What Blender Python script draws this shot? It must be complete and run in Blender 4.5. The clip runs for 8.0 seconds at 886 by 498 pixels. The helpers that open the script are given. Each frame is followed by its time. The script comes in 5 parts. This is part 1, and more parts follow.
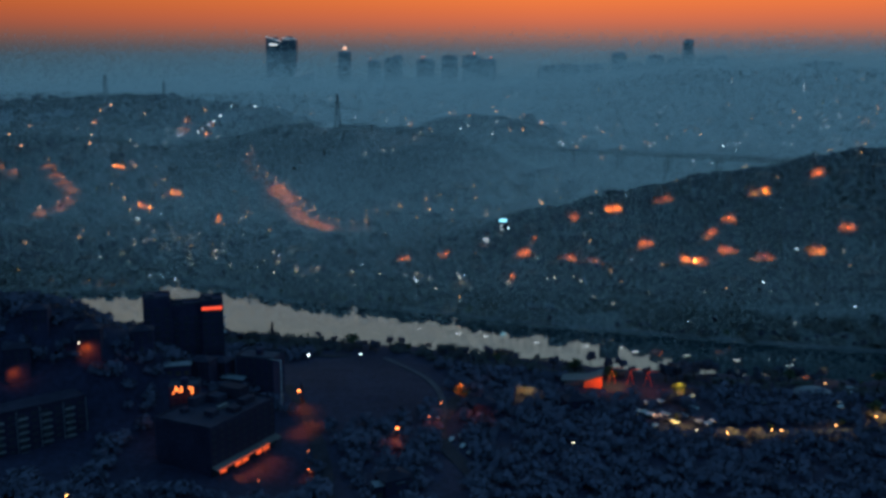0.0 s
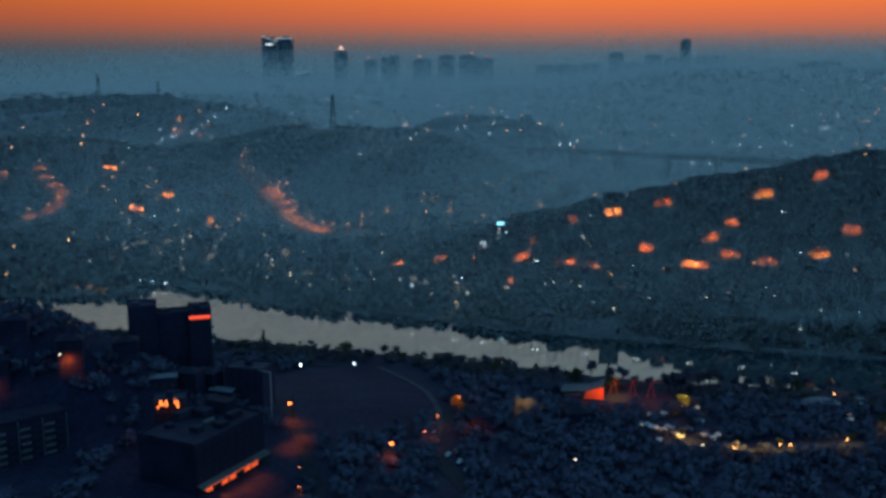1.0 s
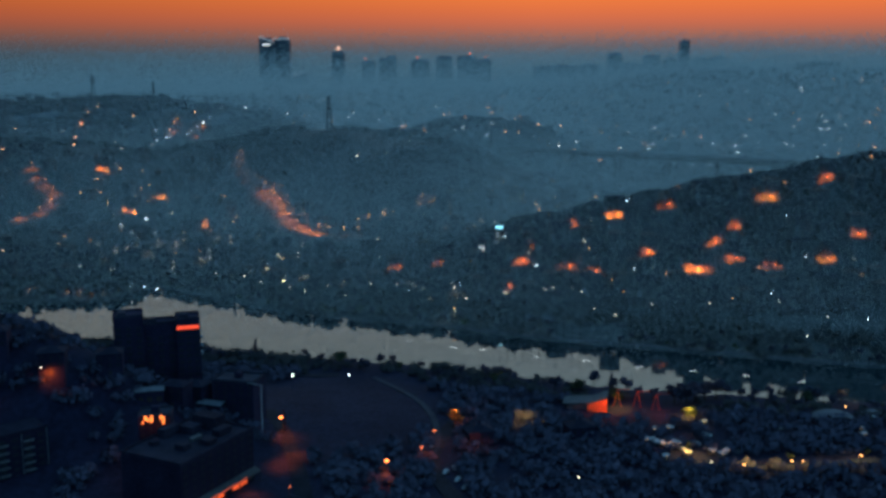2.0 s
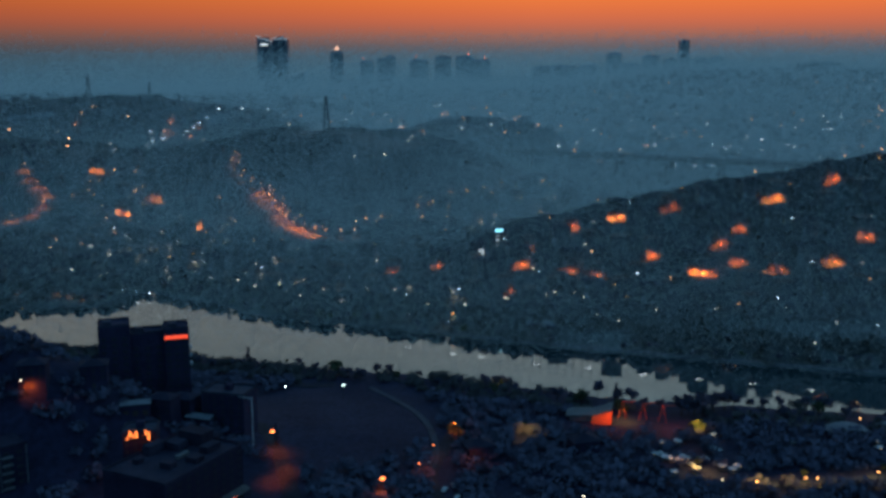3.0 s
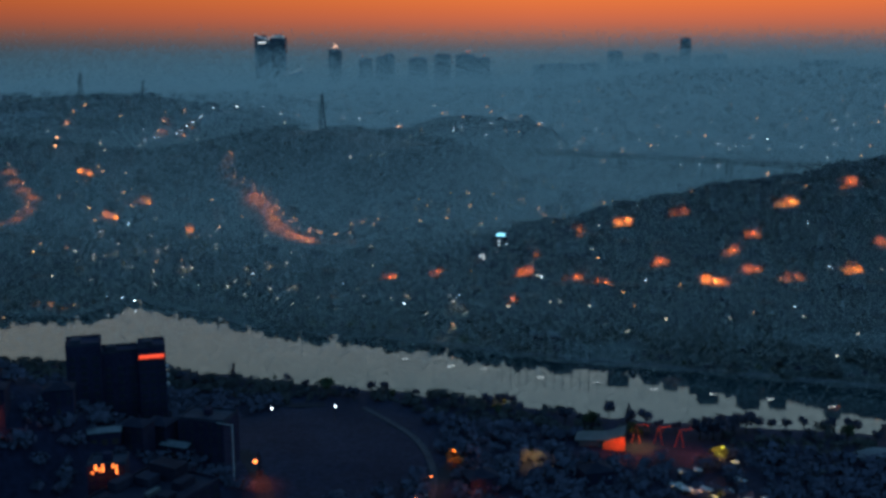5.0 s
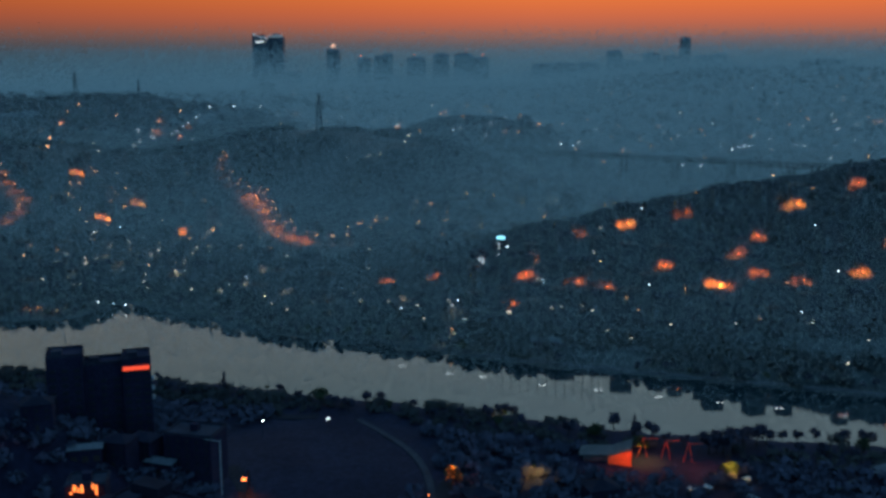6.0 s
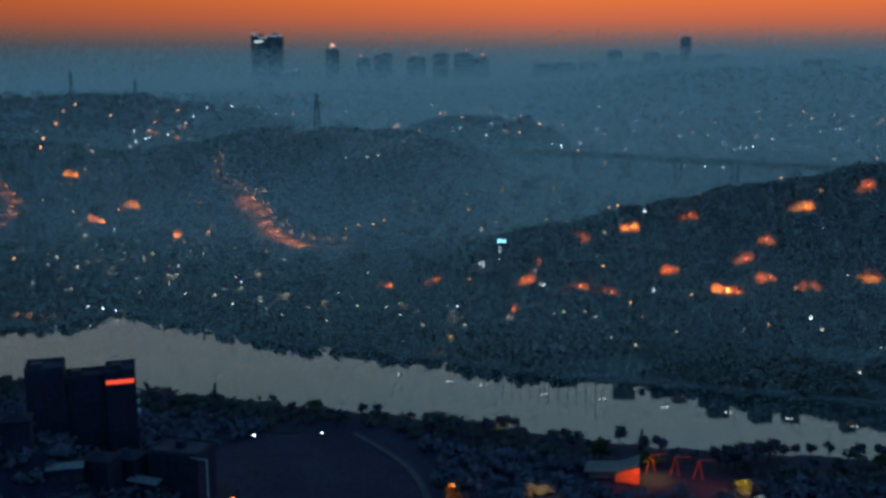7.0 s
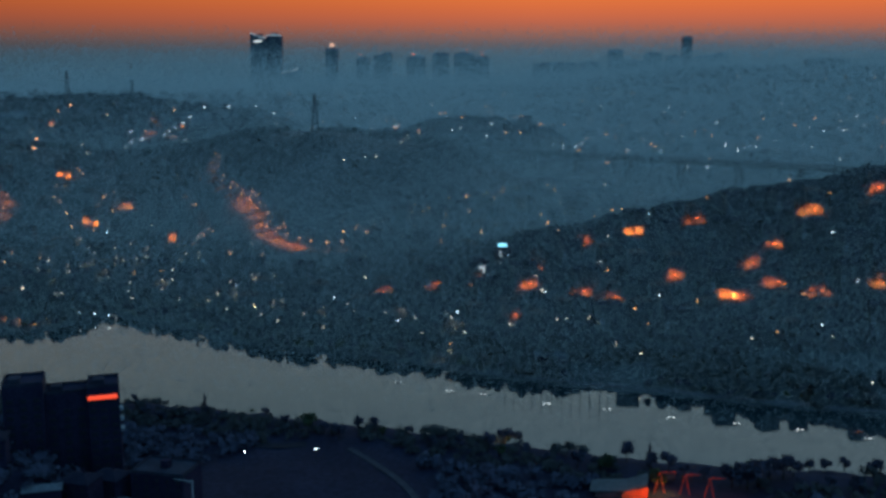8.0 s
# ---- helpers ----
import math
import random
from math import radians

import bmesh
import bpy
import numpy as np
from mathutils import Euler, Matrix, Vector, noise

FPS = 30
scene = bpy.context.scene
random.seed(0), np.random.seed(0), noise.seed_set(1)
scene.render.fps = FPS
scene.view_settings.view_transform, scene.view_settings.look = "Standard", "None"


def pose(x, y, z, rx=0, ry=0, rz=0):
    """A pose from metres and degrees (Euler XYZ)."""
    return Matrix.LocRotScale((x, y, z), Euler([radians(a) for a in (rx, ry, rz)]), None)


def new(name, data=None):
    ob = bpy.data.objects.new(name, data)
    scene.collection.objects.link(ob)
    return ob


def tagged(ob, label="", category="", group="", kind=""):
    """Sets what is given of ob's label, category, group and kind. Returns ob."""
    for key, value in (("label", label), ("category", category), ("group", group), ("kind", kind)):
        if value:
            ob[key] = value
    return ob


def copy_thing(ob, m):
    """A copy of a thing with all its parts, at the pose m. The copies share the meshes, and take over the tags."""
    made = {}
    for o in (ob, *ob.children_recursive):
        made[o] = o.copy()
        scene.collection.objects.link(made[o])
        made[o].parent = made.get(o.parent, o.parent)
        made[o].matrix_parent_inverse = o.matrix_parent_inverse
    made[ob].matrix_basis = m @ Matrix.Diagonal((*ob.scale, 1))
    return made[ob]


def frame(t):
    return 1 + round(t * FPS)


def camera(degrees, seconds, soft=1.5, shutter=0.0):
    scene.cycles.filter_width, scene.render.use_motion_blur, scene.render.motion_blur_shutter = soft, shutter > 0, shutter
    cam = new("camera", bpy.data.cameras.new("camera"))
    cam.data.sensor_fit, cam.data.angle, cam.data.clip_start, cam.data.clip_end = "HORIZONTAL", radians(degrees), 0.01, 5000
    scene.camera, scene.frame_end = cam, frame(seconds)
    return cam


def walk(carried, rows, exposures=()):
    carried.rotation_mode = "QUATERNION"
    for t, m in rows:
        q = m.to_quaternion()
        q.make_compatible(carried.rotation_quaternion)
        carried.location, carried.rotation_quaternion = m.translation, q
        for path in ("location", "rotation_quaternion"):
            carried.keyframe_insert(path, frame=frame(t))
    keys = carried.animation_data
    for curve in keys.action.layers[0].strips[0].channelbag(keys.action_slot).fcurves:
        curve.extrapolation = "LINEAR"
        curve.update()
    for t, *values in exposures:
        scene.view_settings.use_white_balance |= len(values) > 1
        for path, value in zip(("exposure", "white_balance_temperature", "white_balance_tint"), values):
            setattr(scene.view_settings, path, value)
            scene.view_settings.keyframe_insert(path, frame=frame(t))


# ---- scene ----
cam = camera(48.0, 8.0, soft=3.3)
PATH = [
    (0.0, pose(0.00, 0.00, 195.60, 79.417, 0, 0.000)),
    (0.5, pose(0.24, 8.94, 195.70, 79.410, 0, -0.086)),
    (1.0, pose(0.45, 17.98, 195.75, 79.409, 0, -0.180)),
    (1.5, pose(0.62, 27.10, 195.75, 79.425, 0, -0.240)),
    (3.0, pose(1.05, 54.93, 195.30, 79.445, 0, -0.360)),
    (3.5, pose(1.17, 64.33, 194.98, 79.437, 0, -0.346)),
    (4.0, pose(1.30, 73.77, 194.62, 79.424, 0, -0.334)),
    (4.5, pose(1.43, 83.26, 194.24, 79.393, 0, -0.354)),
    (6.0, pose(1.91, 111.85, 193.19, 79.342, 0, -0.466)),
    (6.5, pose(2.12, 121.40, 192.92, 79.344, 0, -0.482)),
    (7.0, pose(2.37, 130.95, 192.71, 79.334, 0, -0.480)),
    (7.5, pose(2.65, 140.49, 192.60, 79.320, 0, -0.484)),
    (8.0, pose(2.99, 150.00, 192.58, 79.316, 0, -0.474)),
]
walk(cam, PATH, [(0.0, 0.26), (4.0, 0.17), (8.0, 0.08)])

# ---- sky after sunset: orange low in the west, pale above it, deep blue behind ----
world = bpy.data.worlds.new("dusk")
scene.world = world
world.use_nodes = True
W = world.node_tree
W.nodes.clear()


def wnode(kind, **values):
    n = W.nodes.new(kind)
    for key, value in values.items():
        n.inputs[key].default_value = value
    return n


def sky_ramp(stops):
    r = W.nodes.new("ShaderNodeValToRGB")
    r.color_ramp.interpolation = "LINEAR"
    e = r.color_ramp.elements
    e[0].position, e[0].color = stops[0][0], (*stops[0][1], 1)
    e[1].position, e[1].color = stops[-1][0], (*stops[-1][1], 1)
    for at, colour in stops[1:-1]:
        e.new(at).color = (*colour, 1)
    return r


coord = W.nodes.new("ShaderNodeTexCoord")
split = W.nodes.new("ShaderNodeSeparateXYZ")
W.links.new(coord.outputs["Generated"], split.inputs[0])
# height above the horizon, -0.02 to 0.98, as 0 to 1
lift = W.nodes.new("ShaderNodeMath")
lift.operation, lift.inputs[1].default_value = "ADD", 0.05
W.links.new(split.outputs["Z"], lift.inputs[0])
west = sky_ramp([
    (0.000, (0.030, 0.075, 0.110)),
    (0.048, (0.055, 0.108, 0.150)),
    (0.058, (0.072, 0.108, 0.140)),
    (0.067, (0.130, 0.105, 0.110)),
    (0.077, (0.280, 0.120, 0.090)),
    (0.084, (0.410, 0.122, 0.074)),
    (0.092, (0.540, 0.132, 0.062)),
    (0.101, (0.640, 0.147, 0.051)),
    (0.113, (0.735, 0.172, 0.042)),
    (0.150, (0.800, 0.300, 0.100)),
    (0.220, (0.740, 0.570, 0.390)),
    (0.290, (0.820, 0.830, 0.740)),
    (0.370, (0.570, 0.780, 0.840)),
    (0.550, (0.210, 0.530, 0.820)),
    (1.000, (0.110, 0.380, 0.780)),
])
east = sky_ramp([
    (0.000, (0.025, 0.075, 0.110)),
    (0.060, (0.095, 0.295, 0.570)),
    (0.300, (0.110, 0.370, 0.760)),
    (1.000, (0.110, 0.380, 0.780)),
])
W.links.new(lift.outputs[0], west.inputs[0])
W.links.new(lift.outputs[0], east.inputs[0])
turn = W.nodes.new("ShaderNodeMapRange")
turn.inputs["From Min"].default_value, turn.inputs["From Max"].default_value = -0.3, 0.75
W.links.new(split.outputs["Y"], turn.inputs["Value"])
both = W.nodes.new("ShaderNodeMix")
both.data_type = "RGBA"
W.links.new(turn.outputs[0], both.inputs[0])
W.links.new(east.outputs[0], both.inputs[6])
W.links.new(west.outputs[0], both.inputs[7])
# the glow is strongest to the right of the viewer's line
side = W.nodes.new("ShaderNodeMapRange")
side.inputs["From Min"].default_value, side.inputs["From Max"].default_value = -0.5, 0.1
side.inputs["To Min"].default_value, side.inputs["To Max"].default_value = 0.57, 1.0
W.links.new(split.outputs["X"], side.inputs["Value"])
back = wnode("ShaderNodeBackground")
W.links.new(side.outputs[0], back.inputs["Strength"])
W.links.new(both.outputs[2], back.inputs["Color"])
wout = W.nodes.new("ShaderNodeOutputWorld")
W.links.new(back.outputs[0], wout.inputs[0])
# ---- materials ----


def material(name, dark, light, scale, rough=0.9, fine=0.0, bump=0.0, metal=0.0, spread=0.0, amount=0.35):
    """Two colours mixed by noise of two sizes, with a little spread from piece to piece."""
    m = bpy.data.materials.new(name)
    m.use_nodes = True
    t = m.node_tree
    b = t.nodes["Principled BSDF"]
    b.inputs["Roughness"].default_value = rough
    b.inputs["Metallic"].default_value = metal
    b.inputs["Specular IOR Level"].default_value = 0.08
    co = t.nodes.new("ShaderNodeTexCoord")
    n1 = t.nodes.new("ShaderNodeTexNoise")
    n1.inputs["Scale"].default_value, n1.inputs["Detail"].default_value = scale, 5
    t.links.new(co.outputs["Object"], n1.inputs["Vector"])
    ramp = t.nodes.new("ShaderNodeMapRange")
    ramp.inputs["From Min"].default_value, ramp.inputs["From Max"].default_value = 0.32, 0.68
    t.links.new(n1.outputs["Fac"], ramp.inputs["Value"])
    mix = t.nodes.new("ShaderNodeMix")
    mix.data_type = "RGBA"
    mix.inputs[6].default_value, mix.inputs[7].default_value = (*dark, 1), (*light, 1)
    t.links.new(ramp.outputs[0], mix.inputs[0])
    last = mix.outputs[2]
    if fine:
        n2 = t.nodes.new("ShaderNodeTexNoise")
        n2.inputs["Scale"].default_value, n2.inputs["Detail"].default_value = fine, 3
        t.links.new(co.outputs["Object"], n2.inputs["Vector"])
        hs = t.nodes.new("ShaderNodeHueSaturation")
        r2 = t.nodes.new("ShaderNodeMapRange")
        r2.inputs["From Min"].default_value, r2.inputs["From Max"].default_value = 0.3, 0.7
        r2.inputs["To Min"].default_value, r2.inputs["To Max"].default_value = 1 - amount, 1 + amount
        t.links.new(n2.outputs["Fac"], r2.inputs["Value"])
        t.links.new(r2.outputs[0], hs.inputs["Value"])
        t.links.new(last, hs.inputs["Color"])
        last = hs.outputs["Color"]
        if bump:
            bp = t.nodes.new("ShaderNodeBump")
            bp.inputs["Strength"].default_value = bump
            t.links.new(n2.outputs["Fac"], bp.inputs["Height"])
            t.links.new(bp.outputs[0], b.inputs["Normal"])
    if spread:
        info = t.nodes.new("ShaderNodeObjectInfo")
        geo = t.nodes.new("ShaderNodeNewGeometry")
        add = t.nodes.new("ShaderNodeMath")
        add.operation = "ADD"
        t.links.new(info.outputs["Random"], add.inputs[0])
        t.links.new(geo.outputs["Random Per Island"], add.inputs[1])
        r3 = t.nodes.new("ShaderNodeMapRange")
        r3.inputs["From Min"].default_value, r3.inputs["From Max"].default_value = 0.0, 2.0
        r3.inputs["To Min"].default_value, r3.inputs["To Max"].default_value = 1 - spread, 1 + spread
        t.links.new(add.outputs[0], r3.inputs["Value"])
        hv = t.nodes.new("ShaderNodeHueSaturation")
        t.links.new(r3.outputs[0], hv.inputs["Value"])
        t.links.new(last, hv.inputs["Color"])
        last = hv.outputs["Color"]
    t.links.new(last, b.inputs["Base Color"])
    return m


def glowing(name, colour, strength, vary=0.0):
    m = bpy.data.materials.new(name)
    m.use_nodes = True
    b = m.node_tree.nodes["Principled BSDF"]
    b.inputs["Base Color"].default_value = (0.04, 0.04, 0.04, 1)
    b.inputs["Emission Color"].default_value = (*colour, 1)
    b.inputs["Emission Strength"].default_value = strength
    if vary:
        # no two lamps burn alike
        t = m.node_tree
        info, geo = t.nodes.new("ShaderNodeObjectInfo"), t.nodes.new("ShaderNodeNewGeometry")
        mul, span = t.nodes.new("ShaderNodeMath"), t.nodes.new("ShaderNodeMapRange")
        mul.operation = "ADD"
        t.links.new(info.outputs["Random"], mul.inputs[0])
        t.links.new(geo.outputs["Random Per Island"], mul.inputs[1])
        span.inputs["From Min"].default_value, span.inputs["From Max"].default_value = 0.35, 1.75
        span.inputs["To Min"].default_value, span.inputs["To Max"].default_value = strength * (1 - vary), strength
        t.links.new(mul.outputs[0], span.inputs["Value"])
        t.links.new(span.outputs[0], b.inputs["Emission Strength"])
    m.cycles.emission_sampling = "NONE"
    return m


# near bank turf and leaf: the dark blue of dusk is put into the colours
MAT_NEAR = material("dusk_blue_turf_and_soil", (0.0100, 0.0100, 0.0200), (0.0150, 0.0150, 0.0275), 0.03, fine=0.4, bump=0.5)
MAT_LEAF = material("dusk_blue_leaf", (0.0330, 0.0315, 0.0450), (0.0530, 0.0505, 0.0660), 0.12, fine=2.0, spread=0.25)
MAT_LEAF_PALE = material("olive_leaf", (0.03, 0.04, 0.02), (0.07, 0.075, 0.035), 0.2, fine=2.0, spread=0.4)
MAT_WOODS = material("hill_woodland_leaf", (0.047, 0.046, 0.046), (0.062, 0.060, 0.058), 0.012, fine=0.3, spread=0.12, amount=0.12)
MAT_WOODS_FAR = material("dry_hill_woodland_leaf", (0.050, 0.049, 0.047), (0.062, 0.060, 0.056), 0.012, fine=0.3, spread=0.12, amount=0.12)
MAT_BARK = material("bark", (0.02, 0.016, 0.012), (0.05, 0.04, 0.03), 1.5, fine=8)
MAT_WALL = material("grey_render", (0.065, 0.065, 0.064), (0.095, 0.093, 0.088), 0.08, fine=1.2, spread=0.35)
# dusk darkness of the near buildings sits in this wall colour
MAT_WALL_DARK = material("dusk_dark_weathered_render", (0.0120, 0.0105, 0.0210), (0.0200, 0.0175, 0.0320), 0.08, fine=1.2, spread=0.3)
MAT_WALL_MID = material("brown_grey_render", (0.048, 0.047, 0.044), (0.075, 0.072, 0.066), 0.08, fine=1.2, spread=0.35)
MAT_PALE = material("pale_render", (0.26, 0.25, 0.23), (0.38, 0.36, 0.33), 0.1, fine=1.5, spread=0.25)
MAT_ROOF = material("old_roof_tile", (0.05, 0.034, 0.028), (0.10, 0.06, 0.045), 0.3, fine=3.0, spread=0.35)
# near roofs: blue-black of dusk mixed into both roof colours
MAT_ROOF_SLAB = material("roof_slab", (0.014, 0.015, 0.022), (0.030, 0.031, 0.040), 0.15, fine=1.5, spread=0.3)
MAT_ROOF_DARK = material("dusk_dark_felt", (0.009, 0.009, 0.016), (0.019, 0.018, 0.027), 0.15, fine=1.5, spread=0.3)
MAT_GLASS = material("dark_window_glass", (0.01, 0.012, 0.015), (0.02, 0.022, 0.026), 0.5, rough=0.4)
# far city walls set lighter than near ones, part of the haze in colour
MAT_CITY = material("hazed_city_concrete", (0.088, 0.088, 0.082), (0.114, 0.112, 0.104), 0.004, fine=0.05, spread=0.12, amount=0.12)
MAT_TOWER = material("tower_curtain_wall", (0.05, 0.06, 0.065), (0.075, 0.085, 0.09), 0.02, rough=0.4, fine=0.1)
MAT_ROAD = material("worn_asphalt", (0.022, 0.022, 0.024), (0.042, 0.041, 0.041), 0.05, fine=0.6, bump=0.2)
MAT_PATH = material("grey_paving", (0.024, 0.025, 0.030), (0.038, 0.039, 0.044), 0.08, fine=0.8)
MAT_GRAVEL = material("pale_gravel", (0.060, 0.060, 0.062), (0.095, 0.093, 0.090), 0.08, fine=0.8)
# near lanes: asphalt colour darkened to carry the dusk
MAT_LANE = material("dusk_dark_asphalt", (0.010, 0.010, 0.014), (0.020, 0.019, 0.023), 0.05, fine=0.6, bump=0.2)
MAT_CONCRETE = material("viaduct_concrete", (0.006, 0.006, 0.007), (0.012, 0.012, 0.013), 0.05, fine=0.4)
MAT_STEEL = material("galvanised_steel", (0.03, 0.03, 0.032), (0.05, 0.05, 0.052), 2.0, rough=0.5, metal=0.4)
MAT_WHITE_LAMP = glowing("white_lamp", (0.80, 0.95, 1.0), 12, 0.85)
MAT_DIM_LAMP = glowing("dim_lamp", (0.85, 0.74, 0.52), 5.5, 0.85)
MAT_CITY_LAMP = glowing("city_floodlight", (0.80, 0.95, 1.0), 5, 0.85)
MAT_CITY_WARM = glowing("city_warm_lamp", (1.0, 0.40, 0.14), 6, 0.85)
MAT_FAR_DOT = glowing("far_white_lamp", (0.75, 0.95, 1.0), 2.6, 0.85)
MAT_FAR_AMBER = glowing("far_amber_lamp", (1.0, 0.46, 0.18), 2.6, 0.85)
MAT_WARM_LAMP = glowing("warm_lamp", (1.0, 0.42, 0.12), 9, 0.85)
MAT_ORANGE_LAMP = glowing("orange_lamp", (1.0, 0.22, 0.035), 11, 0.85)
MAT_VALLEY_LAMP = glowing("valley_lamp", (1.0, 0.44, 0.16), 5, 0.8)
MAT_NEAR_LAMP = glowing("amber_lamp", (1.0, 0.20, 0.04), 4.5)
MAT_RED_SIGN = glowing("red_sign_light", (1.0, 0.085, 0.025), 1.0)


def water_material():
    m = bpy.data.materials.new("still_lake_water")
    m.use_nodes = True
    t = m.node_tree
    b = t.nodes["Principled BSDF"]
    b.inputs["Base Color"].default_value = (0.010, 0.020, 0.022, 1)
    b.inputs["Roughness"].default_value = 0.03
    b.inputs["IOR"].default_value = 1.47
    b.inputs["Specular IOR Level"].default_value = 0.5
    co = t.nodes.new("ShaderNodeTexCoord")
    n = t.nodes.new("ShaderNodeTexNoise")
    n.inputs["Scale"].default_value, n.inputs["Detail"].default_value = 0.25, 3
    bp = t.nodes.new("ShaderNodeBump")
    bp.inputs["Strength"].default_value, bp.inputs["Distance"].default_value = 0.012, 0.3
    t.links.new(co.outputs["Object"], n.inputs["Vector"])
    t.links.new(n.outputs["Fac"], bp.inputs["Height"])
    t.links.new(bp.outputs[0], b.inputs["Normal"])
    return m


MAT_WATER = water_material()


# The lie of the land: a lake, its two banks and the hills beyond. Water lies at z = 0.
NEAR_X = [-900, -300, -176, -100, -61, -18, 29, 68, 94, 133, 175, 220, 420, 900]
NEAR_Y = [770, 712, 693, 675, 661, 650, 631, 621, 612, 605, 599, 590, 572, 540]
FAR_X = [-900, -420, -310, -280, -268, -262, -250, -238, -177, -150, -88, -45, 0, 35, 82, 131, 177, 221, 253, 420, 900]
FAR_Y = [880, 838, 843, 846, 862, 886, 903, 888, 850, 822, 792, 780, 760, 740, 721, 706, 691, 677, 665, 626, 590]


def near_shore(x):
    return np.interp(x, NEAR_X, NEAR_Y) + 2.0 * np.sin(x * 0.21) + 1.3 * np.sin(x * 0.47 + 1)


def far_shore(x):
    return np.interp(x, FAR_X, FAR_Y) + 1.8 * np.sin(x * 0.19 + 2) + 1.2 * np.sin(x * 0.43)


def mound(x, y, cx, cy, rx, ry, h, power=2.0):
    r = np.sqrt(((x - cx) / rx) ** 2 + ((y - cy) / ry) ** 2)
    return h * np.exp(-r ** power)


def rise(a, b, v):
    t = np.clip((v - a) / (b - a), 0, 1)
    return t * t * (3 - 2 * t)


def ground(x, y):
    x, y = np.asarray(x, float), np.asarray(y, float)
    n, f = near_shore(x), far_shore(x)
    # the near bank climbs gently towards the viewer's hill
    s = np.maximum(n - y, 0)
    near = np.interp(s, [0, 8, 30, 60, 100, 200, 300, 500, 900, 1500], [-0.5, 2.5, 12.0, 24.7, 24.7, 25.2, 26.8, 29, 30, 30])
    near = near - rise(40, 130, x) * 2.2 * np.interp(s, [15, 50, 80, 120], [0, 1, 1, 0])
    near = near + mound(x, y, -225, 470, 100, 42, 50, 3.0) + rise(-60, -220, x) * rise(640, 470, y) * 6
    near = near + mound(x, y, -85, 500, 45, 40, 4)
    near = near - mound(x, y, -64, 394, 17, 24, 7)
    # the far bank, the plain behind it and the plateau of the far city
    s = np.maximum(y - f, 0)
    far = np.interp(s, [0, 8, 25, 80, 200, 400, 700], [-0.5, 1.5, 4, 7, 11, 14, 14])
    centre = np.interp(y, [1500, 2000, 2600, 3300, 4000, 5000], [0, 18, 52, 76, 84, 80])
    east = np.interp(y, [1500, 2000, 2600, 3300, 3900, 5000], [0, 32, 78, 138, 152, 146])
    west = np.interp(y, [1500, 2000, 2600, 3300, 4000, 5000], [0, 62, 94, 74, 70, 66])
    k = x / np.maximum(y, 1)
    far = far + centre + rise(0.06, 0.28, k) * (east - centre) + rise(-0.02, -0.2, k) * (west - centre)
    # hill with houses on the eastern bank
    crest = 934
    top = np.interp(x, [-40, 20, 55, 78, 116, 142, 169, 190, 222, 264, 295, 327, 353, 379, 415, 520, 700, 1100],
                    [0, 12, 30, 41, 44, 51, 55, 64, 69, 76, 81, 86, 92, 95, 101, 108, 110, 60])
    top = top + rise(40, 110, x) * (1.2 * np.sin(x * 0.055) + 1.0 * np.sin(x * 0.131 + 1))
    wide = np.where(y < crest, 88, 110)
    far = far + top * np.exp(-((y - crest) / wide) ** 2)
    # wooded hills
    far = far + mound(x, y, -105, 1470, 215, 265, 80, 2.8)
    far = far + mound(x, y, 70, 1850, 165, 170, 62, 4)
    far = far + mound(x, y, -590, 1400, 335, 220, 72, 2.6)
    far = far + mound(x, y, -650, 1930, 330, 220, 52, 3)
    far = far + 2.0 * np.sin(x * 0.02 + y * 0.013) * rise(900, 1300, y) + 1.5 * np.sin(x * 0.051 - y * 0.03) * rise(900, 1300, y)
    land = np.where(y < 0.5 * (n + f), near, far)
    bed = -np.minimum(np.minimum(y - n, f - y) * 0.2, 4) - 0.5
    return np.where((y > n) & (y < f), bed, land)

MAT_SHORE = material("dark_park_grass", (0.036, 0.041, 0.038), (0.060, 0.066, 0.060), 0.02, fine=0.3, bump=0.4)
MAT_HILL = material("dry_scrub_hillside", (0.046, 0.046, 0.044), (0.057, 0.057, 0.053), 0.008, fine=0.08, bump=0.3, amount=0.12)
# lightest ground colour, holding some of the distance haze
MAT_PLAIN = material("hazed_streets_and_plots", (0.085, 0.088, 0.084), (0.115, 0.115, 0.110), 0.005, fine=0.04, amount=0.12)


# ---- building helpers ----
def put_mesh(name, verts, faces, mat, parent=None, label="", smooth=False):
    me = bpy.data.meshes.new(name)
    me.from_pydata(verts, [], faces)
    me.materials.append(mat)
    if smooth:
        me.polygons.foreach_set("use_smooth", [True] * len(me.polygons))
    ob = new(name, me)
    ob.parent = parent
    if label:
        ob["label"] = label
    return ob


def part(name, bm, mat, parent=None, label=""):
    me = bpy.data.meshes.new(name)
    bm.to_mesh(me)
    bm.free()
    me.materials.append(mat)
    ob = new(name, me)
    ob.parent = parent
    if label:
        ob["label"] = label
    return ob


def share(name, mesh, parent, m):
    """Another object on a mesh that exists."""
    ob = new(name, mesh)
    ob.parent = parent
    ob.matrix_local = m
    return ob


def add_box(bm, x0, x1, y0, y1, z0, z1, bevel=0.0):
    made = bmesh.ops.create_cube(bm, size=1.0, matrix=Matrix.Translation(((x0 + x1) / 2, (y0 + y1) / 2, (z0 + z1) / 2)) @ Matrix.Diagonal((x1 - x0, y1 - y0, z1 - z0, 1)))
    if bevel:
        edges = list({e for v in made["verts"] for e in v.link_edges})
        bmesh.ops.bevel(bm, geom=edges, offset=bevel, segments=1, affect="EDGES")
    return made


